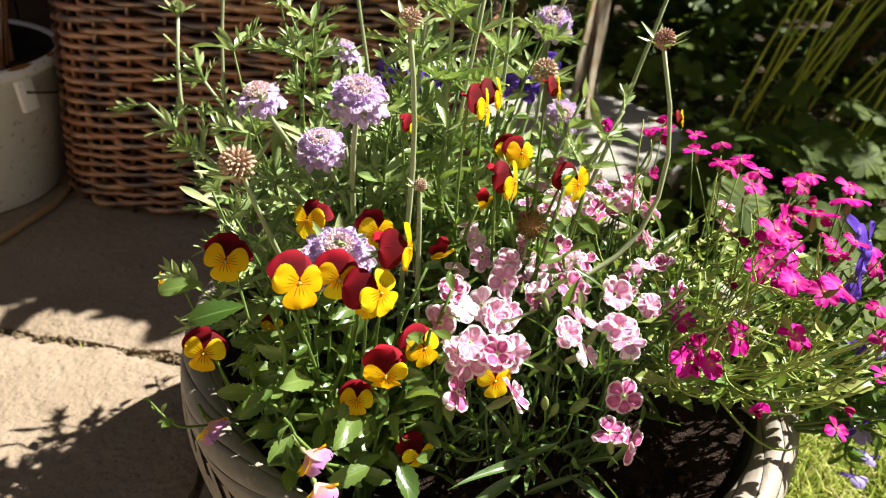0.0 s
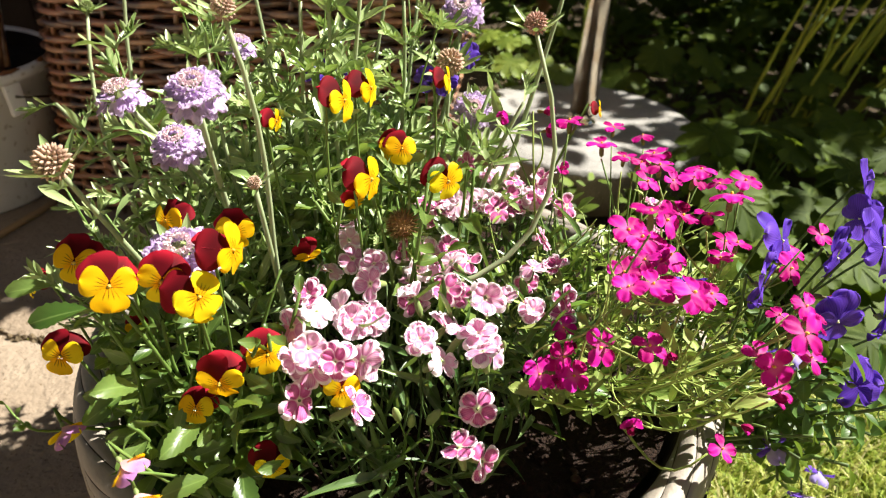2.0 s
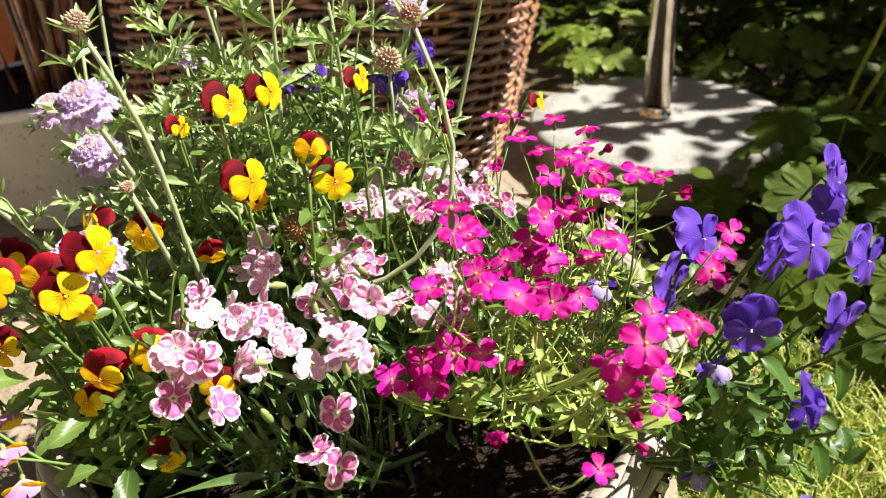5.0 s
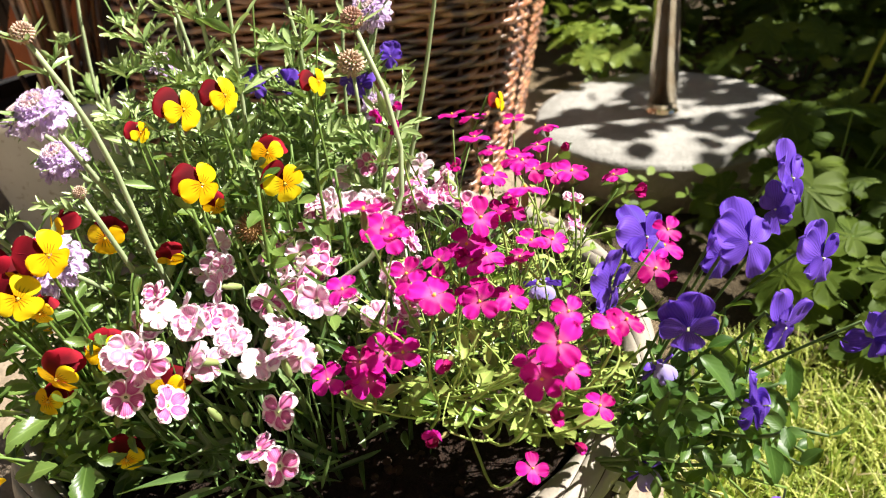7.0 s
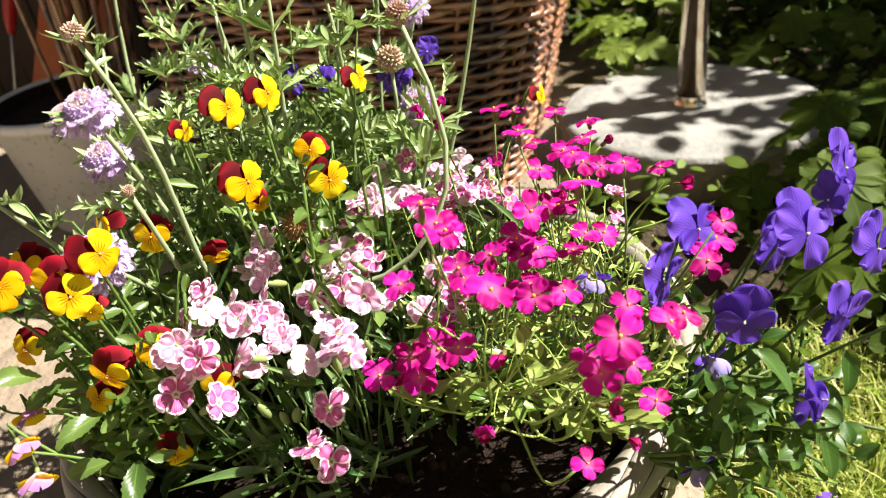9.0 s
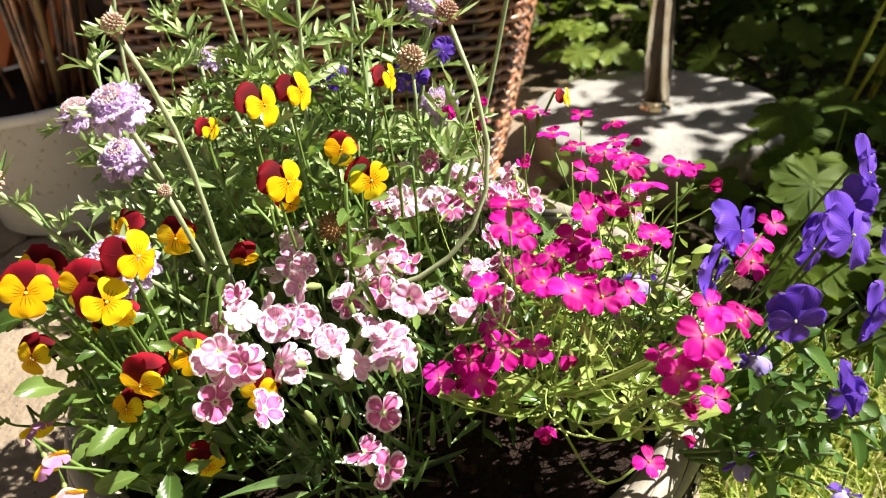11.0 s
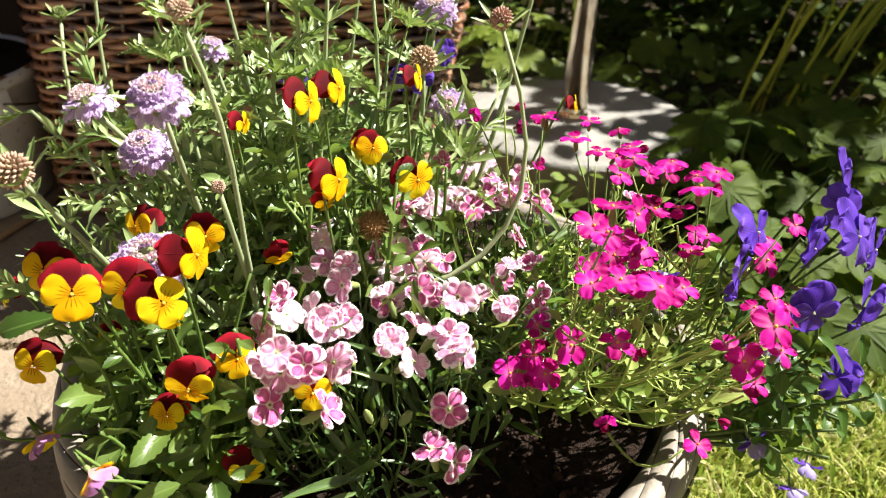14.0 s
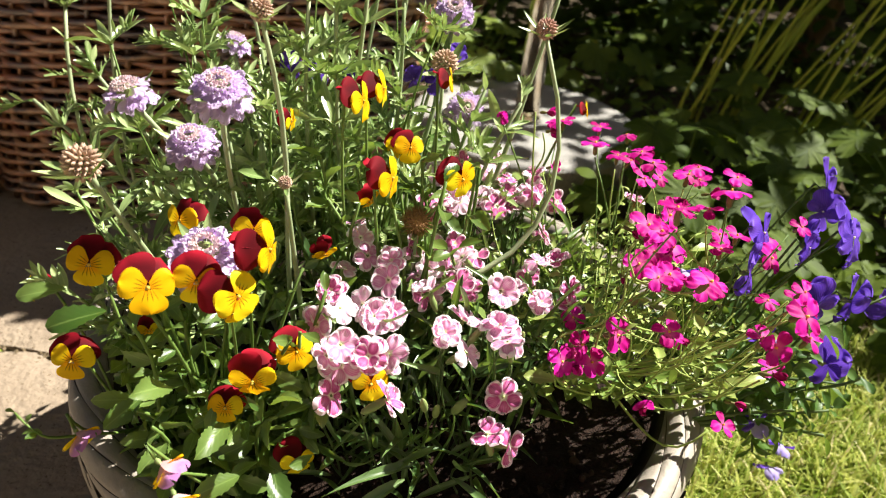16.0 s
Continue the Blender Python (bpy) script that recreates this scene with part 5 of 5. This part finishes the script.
for x, y, z, yaw, tilt in aub_front + aub_mid + aub_rear + aub_more:
    high = y > 0.38 and tilt > 12
    n = facing(yaw + 22 + rng.uniform(-45, 45), tilt + (32 if high else 20) + rng.uniform(-22, 22))
    bud = tilt < 12
    m = frame_of((x, y, z), n, (0, 0, 1), rng.uniform(0.62, 0.94) * (0.85 if bud else 1.0), rng.uniform(0, 1.5))
    f = part("flower", AUB_EYE, aub, m)
    if not bud:
        part("eye", EYE_SPOT["eye"], f, m)
    for k in range(4):
        lift = rng.uniform(48, 70) if bud else rng.uniform(-14, 24)
        q = Matrix.Rotation(radians(90 * k + rng.uniform(-9, 9)), 4, "Z") @ Matrix.Translation((0, 0.0006, 0.0004 * (k % 2))) @ Matrix.Rotation(radians(lift), 4, "X")
        part("petal", AUB_BUD if bud and rng.random() < 0.6 else AUB[rng.randrange(3)], f, m @ q)
    back = Vector((x, y, z)) - n * 0.012
    foot = Vector((0.25 + 0.40 * (x - 0.25), 0.47 + 0.42 * (y - 0.47), 0.27))
    foot.z = max(0.27, 0.29 + 1.0 * (0.44 - foot.y))
    if y < 0.375 and x > 0.28 and rng.random() < 0.45:
        # long pale stems that arch out over the soil
        stem(aub, (0.235 + rng.uniform(-0.02, 0.02), 0.405 + rng.uniform(-0.01, 0.02), 0.318), back, 0.0009, "red_stem", (0.0, -0.012, rng.uniform(-0.03, 0.0)))
        continue
    near = min(clusters, key=lambda q: (q - back).length, default=None)
    if near is not None and (near - back).length < 0.055:
        # a short stalk off a neighbour's stem
        stem(aub, near, back, 0.0007, "red_stem", (rng.gauss(0, 0.004), rng.gauss(0, 0.004), -0.003))
        continue
    foot += Vector((rng.gauss(0, 0.016), rng.gauss(0, 0.016), 0))
    clusters.append(stem(aub, foot, back, rng.uniform(0.0006, 0.0010), "stem" if rng.random() < 0.6 else "red_stem", (rng.gauss(0, 0.014), rng.gauss(-0.004, 0.012), -0.014))[6])
for s, e, b in (((0.25, 0.40, 0.33), (0.335, 0.365, 0.385), (0.01, -0.01, 0.01)), ((0.27, 0.42, 0.33), (0.35, 0.39, 0.37), (0.01, -0.01, 0.0)), ((0.23, 0.37, 0.33), (0.25, 0.345, 0.44), (0.005, -0.012, 0))):
    stem(aub, s, e, 0.0007, "red_stem", b)
count = 0
while count < 210:
    x, y = rng.uniform(0.165, 0.345), rng.uniform(0.372, 0.60)
    if Vector((x - 0.255, (y - 0.47) * 0.75)).length > 0.095:
        continue
    count += 1
    z = max(rng.uniform(0.25, 0.375), 0.27 + 1.15 * (0.44 - y))
    d = Vector((rng.gauss(0, 0.7), rng.gauss(-0.25, 0.6), rng.uniform(0.0, 0.8)))
    part("leaf", AUB_LEAF[rng.randrange(4)], aub, at_leaf((x, y, z), d, rng.uniform(0.8, 1.5), rng.uniform(-0.7, 0.7)))
more = Build()
leaf_builds = [oval_leaf(0.0165, 0.0080, -0.2 + 0.14 * k, 0.2, 0.05, 0.12, 0.58, 5, 135 + k) for k in range(3)]
for k in range(240):
    a, d = rng.uniform(0, 6.283), math.sqrt(rng.random())
    p = Vector((0.255 + 0.09 * d * math.cos(a), 0.490 + 0.115 * d * math.sin(a), rng.uniform(0.235, 0.355)))
    p.z = max(p.z, 0.27 + 1.15 * (0.44 - p.y))
    more.add(leaf_builds[k % 3], at_leaf(p, Vector((rng.gauss(0, 0.7), rng.gauss(-0.2, 0.6), rng.uniform(-0.1, 0.8))), rng.uniform(0.7, 1.4), rng.uniform(-0.7, 0.7)))
tangle = Build()
for k in range(190):
    a, d = rng.uniform(0, 6.283), math.sqrt(rng.random())
    p = Vector((0.255 + 0.085 * d * math.cos(a), 0.475 + 0.115 * d * math.sin(a), rng.uniform(0.27, 0.36)))
    p.z = max(p.z, 0.285 + 1.15 * (0.44 - p.y))
    e = p + Vector((rng.gauss(0.01, 0.022), rng.gauss(-0.012, 0.018), rng.uniform(0.01, 0.065)))
    tangle.tube(curve(p, e, (rng.uniform(-0.012, 0.012), rng.uniform(-0.012, 0.012), -0.006), 6), [0.0007, 0.0007, 0.0006, 0.0006, 0.0005, 0.0004], 4)
    for j in range(2):
        q = p.lerp(e, rng.uniform(0.4, 1.0))
        tangle.add(leaf_builds[j], at_leaf(q, Vector((rng.gauss(0, 0.8), rng.gauss(-0.3, 0.6), rng.uniform(0.0, 0.8))), rng.uniform(0.35, 0.8), rng.uniform(-0.8, 0.8)))
part("stem_tangle", tangle.mesh("stem_tangle", M["red_stem"]), aub, None, "tangle of thin pale stems with small leaves", "stuff")
part("leaf_carpet", more.mesh("leaf_carpet", M["aubrieta_leaf"]), aub, None, "mass of small pale green leaves", "stuff")

# ---- scabious ----
rng = random.Random(205)
scab = thing("scabious_plant", "tall scabious with lilac pincushion flowers and seed heads", "scabious", (0.0, 0.56, 0.21))


def feather_leaf(length, pairs, lobe, seed):
    """A narrow leaf with a few slim uneven lobes."""
    r = random.Random(seed)
    droop = r.uniform(-0.35, 0.05)
    b = oval_leaf(length, length * 0.125, droop, 0.25, 0.04, 0.0, 0.5, 7, seed)
    for k in range(pairs):
        t = 0.22 + 0.6 * (k + r.uniform(0.0, 0.6)) / pairs
        for side in (-1, 1):
            if r.random() < 0.2:
                continue
            s = lobe * r.uniform(0.6, 1.15) * (1.1 - 0.6 * t)
            q = oval_leaf(s, s * 0.29, r.uniform(-0.25, 0.25), 0.25, 0.05, 0, 0.5, 4, seed + k)
            m = Matrix.Translation((0, length * t, droop * length * t * t)) @ Matrix.Rotation(side * radians(-r.uniform(24, 52)), 4, "Z") @ Matrix.Rotation(radians(r.uniform(-5, 30)), 4, "X")
            b.add(q, m)
    return b


SCAB_LEAF = [feather_leaf(0.058, 4 + k % 2, 0.029, 300 + 7 * k).mesh("leaf", M["scabious_leaf"]) for k in range(6)] + [oval_leaf(0.048, 0.0105, -0.30 + 0.2 * k, 0.25, 0.04, 0.02, 0.5, 8, 305 + k).mesh("leaf", M["scabious_leaf"]) for k in range(3)]


def floret(size, seed):
    """One frilly floret with five small lobes, looking along +y."""
    b = Build()
    for k in range(5):
        p = petal(size, size * 0.58, 0.66, -0.10, 0.16, 0.16, 4, 0.16, 5, 4, 0.35, 0.08, seed + k)
        b.add(p, Matrix.Rotation(radians(72 * k), 4, "Y") @ Matrix.Rotation(radians(-30), 4, "X") @ Matrix.Translation((0, 0.001, 0)))
    return b


def outer_floret(size, seed):
    b = Build()
    for a, s in ((-38, 1.0), (0, 1.2), (38, 1.0)):
        b.add(petal(size * s, size * 0.62, 0.66, -0.16, 0.14, 0.15, 4, 0.12, 7, 5, 0.3, 0.07, seed + int(a)), Matrix.Rotation(radians(a), 4, "Z"))
    return b


OUT_FL = [outer_floret(0.0122, 320 + 5 * k).mesh("floret", M["scabious"]) for k in range(3)]
IN_FL = [floret(0.0048, 340 + 6 * k).mesh("floret", M["scabious"]) for k in range(2)]
HEART_FL = [floret(0.0034, 350 + 6 * k).mesh("floret", M["scabious_heart"]) for k in range(2)]
pin_b = Build().tube([(0, 0, 0), (0, 0.006, 0)], [0.0003, 0.0002], 4).add(Build().lathe([(0, 0.0006), (0.0006, 0.0), (0, -0.0006)], 5), Matrix.Translation((0, 0.0064, 0)))
PIN = pin_b.mesh("pin", M["pin"])
DOME = Build().lathe([(0.0, 0.0072), (0.004, 0.0062), (0.0075, 0.0030), (0.0085, -0.001), (0.006, -0.0042), (0.0015, -0.0055), (0.0, -0.006)], 16).mesh("flower_head", M["calyx"])


def bracts(length, count, seed):
    r = random.Random(seed)
    b = Build()
    for k in range(count):
        b.add(oval_leaf(length * r.uniform(0.7, 1.15), length * 0.24, 0.15, 0.2, 0.0, 0, 0.45, 5, seed + k), Matrix.Rotation(2 * math.pi * k / count + r.uniform(-0.15, 0.15), 4, "Z") @ Matrix.Translation((0, 0.004, -0.003)) @ Matrix.Rotation(radians(r.uniform(5, 30)), 4, "X"))
    return b


BRACT = [bracts(0.021 + 0.006 * k, 8, 360 + 9 * k).mesh("calyx", M["scabious_leaf"]) for k in range(2)]
KNOB = Build()
for k in range(110):
    zc = 1 - 2 * (k + 0.5) / 110
    a = k * 2.39996
    q = Vector((math.sqrt(1 - zc * zc) * math.cos(a), math.sqrt(1 - zc * zc) * math.sin(a), zc))
    KNOB.add(Build().lathe([(0.0, 0.0032), (0.0009, 0.0018), (0.0015, -0.0004), (0.0, -0.001)], 5), frame_of(q * 0.0085, q))
SPINE = Build()
for k in range(170):
    zc = 1 - 2 * (k + 0.5) / 170
    a = k * 2.39996
    q = Vector((math.sqrt(1 - zc * zc) * math.cos(a), math.sqrt(1 - zc * zc) * math.sin(a), zc))
    SPINE.tube([q * 0.009, q * 0.0150], [0.0008, 0.0002], 4)
SPINE.lathe([(0.0, 0.0105), (0.005, 0.009), (0.009, 0.005), (0.0105, 0), (0.009, -0.005), (0.005, -0.009), (0.0, -0.0105)], 12)
SEEDHEAD = {m: KNOB.mesh("seed_head", M[m]) for m in ("seed", "seed_pink", "calyx")}
CONE = SPINE.mesh("seed_head", M["cone"])


def scabious_flower(at, n, size, bloom=1.0):
    """A pincushion: an outer ring of large florets, small ones and pins inside."""
    m = frame_of(at, n, (0, 0, 1), size, rng.uniform(0, 6))
    f = part("flower_head", DOME, scab, m)
    part("calyx", BRACT[0], f, m)
    for ring, count, tilt, lib, rad, z0 in ((0, 11, -34, OUT_FL, 0.0085, 0.0005), (1, 10, 2, OUT_FL, 0.0070, 0.0036), (2, 15, 36, IN_FL if bloom > 0.6 else HEART_FL, 0.0068, 0.0060), (3, 13, 64, HEART_FL, 0.0040, 0.0080)):
        for k in range(count):
            if ring < 2 and rng.random() > bloom:
                continue
            a = 2 * math.pi * (k + 0.5 * ring + rng.uniform(-0.2, 0.2)) / count
            q = Matrix.Rotation(a, 4, "Z") @ Matrix.Translation((0, rad, z0)) @ Matrix.Rotation(radians(tilt + rng.uniform(-12, 12)), 4, "X") @ Matrix.Diagonal((0.9, 0.9 if ring != 1 else 0.72, 0.9, 1))
            part("floret", lib[rng.randrange(len(lib))], f, m @ q)
    for k in range(26):
        a, t = rng.uniform(0, 6.283), rng.uniform(10, 90)
        q = Matrix.Rotation(a, 4, "Z") @ Matrix.Translation((0, 0.004, 0.005)) @ Matrix.Rotation(radians(t), 4, "X")
        part("pin", PIN, f, m @ q)


def scab_stem(at, n, foot, bend=(0, 0, 0), r=0.0016):
    stem(scab, foot, Vector(at) - Vector(n).normalized() * 0.005, r, "scab_stem", bend)


for at, n, size, bloom, foot in (
    ((-0.042, 0.437, 0.514), (0.05, -0.35, 0.9), 1.08, 1.0, (-0.02, 0.52, 0.24)), ((-0.117, 0.490, 0.488), (-0.25, -0.1, 0.95), 1.0, 0.55, (-0.03, 0.54, 0.24)),
    ((-0.070, 0.463, 0.466), (0.0, -0.35, 0.9), 1.0, 1.0, (-0.03, 0.53, 0.24)), ((0.117, 0.655, 0.520), (-0.1, -0.5, 0.8), 1.05, 1.0, (0.08, 0.60, 0.24)),
    ((-0.069, 0.611, 0.491), (0.2, 0.1, 0.95), 0.8, 0.9, (-0.02, 0.58, 0.24)), ((0.131, 0.611, 0.447), (0.1, -0.6, 0.6), 0.95, 0.9, (0.10, 0.60, 0.24)),
    ((-0.050, 0.398, 0.418), (0.1, -0.35, 0.9), 1.38, 1.0, (-0.03, 0.50, 0.24)),
):
    scabious_flower(at, n, size, bloom)
    scab_stem(at, n, foot, (rng.uniform(-0.015, 0.015), 0.01, 0.0), 0.0024)

for at, n, kind, size, foot, bend in (
    ((-0.108, 0.382, 0.488), (-0.3, -0.1, 0.9), "seed", 1.0, (-0.05, 0.48, 0.25), (-0.01, 0.0, 0.01)), ((0.109, 0.616, 0.486), (0.0, -0.3, 0.9), "seed", 1.1, (0.09, 0.60, 0.24), (0, 0, 0)),
    ((0.167, 0.498, 0.552), (-0.1, -0.1, 1), "seed_pink", 0.70, (0.08, 0.455, 0.36), (0.055, 0.0, -0.045)), ((-0.012, 0.420, 0.570), (0.0, -0.1, 1), "seed_pink", 0.64, (-0.005, 0.47, 0.30), (0.004, 0, 0)),
    ((0.001, 0.401, 0.473), (0.0, -0.2, 1), "seed_pink", 0.40, (0.01, 0.44, 0.28), (0.0, 0, 0)), ((-0.123, 0.680, 0.482), (0.1, -0.2, 0.9), "calyx", 0.64, (-0.09, 0.62, 0.24), (0, 0, 0)),
    ((0.20, 0.60, 0.575), (0.2, -0.1, 1), "seed_pink", 0.64, (0.12, 0.56, 0.30), (0.01, 0, 0)), ((-0.227, 0.672, 0.500), (0.0, 0, 1), "calyx", 0.6, (-0.14, 0.60, 0.26), (-0.03, 0, -0.02)),
):
    m = frame_of(at, n, (0, 0, 1), size, rng.uniform(0, 6))
    h = part("seed_head", SEEDHEAD[kind], scab, m)
    part("calyx", BRACT[1], h, m @ Matrix.Translation((0, 0, -0.004)))
    scab_stem(at, n, foot, bend, 0.0020)
m = frame_of((0.086, 0.451, 0.421), (-0.1, -0.5, 0.8), (0, 0, 1), 0.82)
h = part("seed_head", CONE, scab, m, "brown spiky dry seed head")
part("calyx", BRACT[0], h, m @ Matrix.Translation((0, 0, -0.006)))
scab_stem((0.086, 0.451, 0.418), (-0.1, -0.5, 0.8), (0.08, 0.50, 0.25))
# bare tall stems that rise out of sight
for s, e, b in (((-0.165, 0.62, 0.30), (-0.155, 0.672, 0.66), (-0.022, 0, 0.0)), ((-0.02, 0.60, 0.26), (-0.10, 0.66, 0.70), (0.01, 0, 0)), ((0.02, 0.64, 0.26), (0.08, 0.68, 0.68), (-0.01, 0, 0)), ((0.06, 0.66, 0.26), (0.10, 0.72, 0.68), (-0.01, 0, 0)), ((0.06, 0.62, 0.26), (0.17, 0.70, 0.66), (-0.01, 0, 0))):
    stem(scab, s, e, 0.0017, "scab_stem", b)
# leafy shoots
for tip, foot, n in (((-0.247, 0.621, 0.425), (-0.05, 0.55, 0.30), 9), ((-0.232, 0.690, 0.452), (-0.07, 0.58, 0.30), 9), ((-0.06, 0.52, 0.46), (-0.03, 0.55, 0.25), 8), ((0.0, 0.55, 0.545), (0.0, 0.56, 0.25), 10), ((0.02, 0.56, 0.585), (0.01, 0.57, 0.25), 12),
                     ((0.045, 0.56, 0.575), (0.03, 0.57, 0.25), 11), ((-0.03, 0.55, 0.50), (-0.01, 0.56, 0.25), 9), ((0.17, 0.56, 0.475), (0.12, 0.56, 0.28), 9), ((0.145, 0.60, 0.47), (0.11, 0.59, 0.27), 9), ((0.07, 0.60, 0.545), (0.05, 0.59, 0.25), 10)):
    leafy_shoot(scab, rng, foot, tip, SCAB_LEAF, n + 8, 1.05, 0.42, 0.62, 0.15, "scab_stem", 0.0019, whorl=4)
for k in range(15):
    tip = Vector((rng.uniform(-0.15, 0.01), rng.uniform(0.42, 0.52), rng.uniform(0.36, 0.44)))
    foot = Vector((-0.02 + 0.5 * (tip.x + 0.02), 0.50 + 0.3 * (tip.y - 0.50), 0.235))
    leafy_shoot(scab, rng, foot, tip, SCAB_LEAF, 9, rng.uniform(0.8, 1.15), 0.45, 0.65, 0.2, "stem", 0.0011)
for k in range(36):
    a, d = rng.uniform(0, 6.283), math.sqrt(rng.random())
    tip = Vector((-0.005 + 0.165 * d * math.cos(a), 0.60 + 0.13 * d * math.sin(a), 0))
    tip.z = rng.uniform(0.36, 0.49 if tip.y < 0.56 else 0.56)
    foot = Vector((0.0 + 0.55 * tip.x, 0.59 + 0.5 * (tip.y - 0.59), 0.235))
    leafy_shoot(scab, rng, foot, tip, SCAB_LEAF, 15, rng.uniform(0.8, 1.2), 0.50, 0.66, 0.25, "stem", 0.0010, whorl=5)

# mostly hidden shoots at the back left, added to cast more patio shadow
for k in range(9):
    tip = Vector((rng.uniform(-0.11, 0.03), rng.uniform(0.67, 0.75), rng.uniform(0.37, 0.48)))
    leafy_shoot(scab, rng, (0.6 * tip.x, 0.62 + 0.3 * (tip.y - 0.62), 0.235), tip, SCAB_LEAF, 12, rng.uniform(0.9, 1.3), 0.35, 0.6, 0.2, "stem", 0.0009)

# ---- small blue flowers behind ----
rng = random.Random(206)
blue = thing("viola_plant", "violet-blue viola half hidden behind the scabious", "viola", (0.07, 0.66, 0.21), "violas in the planter")
for x, y, z, yaw in ((0.105, 0.64, 0.46, 0), (0.085, 0.66, 0.455, -20), (0.125, 0.67, 0.475, 20), (0.02, 0.66, 0.455, 0), (-0.033, 0.693, 0.448, 10), (0.00, 0.64, 0.46, 40)):
    viola(blue, rng, (x, y, z), yaw, 20, 0.46, PU_SETS, PURPLE_EYE, 15, None, (0.07, 0.66, 0.24))
for k in range(5):
    leafy_shoot(blue, rng, (0.06, 0.66, 0.235), (0.05 + rng.uniform(-0.06, 0.08), 0.66 + rng.uniform(-0.02, 0.04), rng.uniform(0.36, 0.43)), VIOLA_LEAF, 6, 0.9)

# ---- the leaves furthest back join into one mass a plant ----
def settle_leaves(plant, keep=300):
    leaves = sorted((o for o in plant.children if o.name.split(".")[0] == "leaf"), key=lambda o: WORLD[o].translation.y)
    if len(leaves) <= keep:
        return
    mass, mat = Build(), leaves[-1].data.materials[0]
    for o in leaves[keep:]:
        d, n = o.data, len(mass.v)
        mass.v += [tuple(WORLD[o] @ q.co) for q in d.vertices]
        flat = {}
        for loop in d.loops:
            flat[loop.vertex_index] = tuple(d.uv_layers[0].data[loop.index].uv)
        mass.uv += [flat[i] for i in range(len(d.vertices))]
        mass.f += [tuple(n + i for i in q.vertices) for q in d.polygons]
        del WORLD[o]
        bpy.data.objects.remove(o)
    part("leaf_mass", mass.mesh("leaf_mass", mat), plant, None, "dense mass of further leaves", "stuff")


for plant in (bicolour, back_viola, purple, pinks, scab):
    settle_leaves(plant)

# ---- paving slabs ----
k = 0
for x0, x1 in ((-2.50, -1.905), (-1.895, -1.295), (-1.285, -0.685), (-0.675, -0.205), (-0.195, 0.40)):
    part("paving_slab", slab(x0, 0.150, x1, 0.745, k).mesh("paving_slab", M["slab"]), patio, PAVE)
    part("paving_slab", slab(x0, -0.46, x1, 0.138, k + 20).mesh("paving_slab", M["slab"]), patio, PAVE)
    part("paving_slab", slab(x0, -1.07, x1, -0.472, k + 80).mesh("paving_slab", M["slab"]), patio, PAVE)
    part("paving_slab", slab(x0, -1.68, x1, -1.082, k + 100).mesh("paving_slab", M["slab"]), patio, PAVE)
    part("paving_slab", slab(x0, -2.38, x1, -1.692, k + 120).mesh("paving_slab", M["slab"]), patio, PAVE)
    k += 1
for x0, x1 in ((-2.40, -1.805), (-1.795, -1.195), (-1.185, -0.885), (-0.875, 0.115)):
    part("paving_slab", slab(x0, 0.760, x1, 1.35, k + 40).mesh("paving_slab", M["slab"]), patio, PAVE)
    part("paving_slab", slab(x0, 1.362, x1, 1.96, k + 60).mesh("paving_slab", M["slab"]), patio, PAVE)
    k += 1
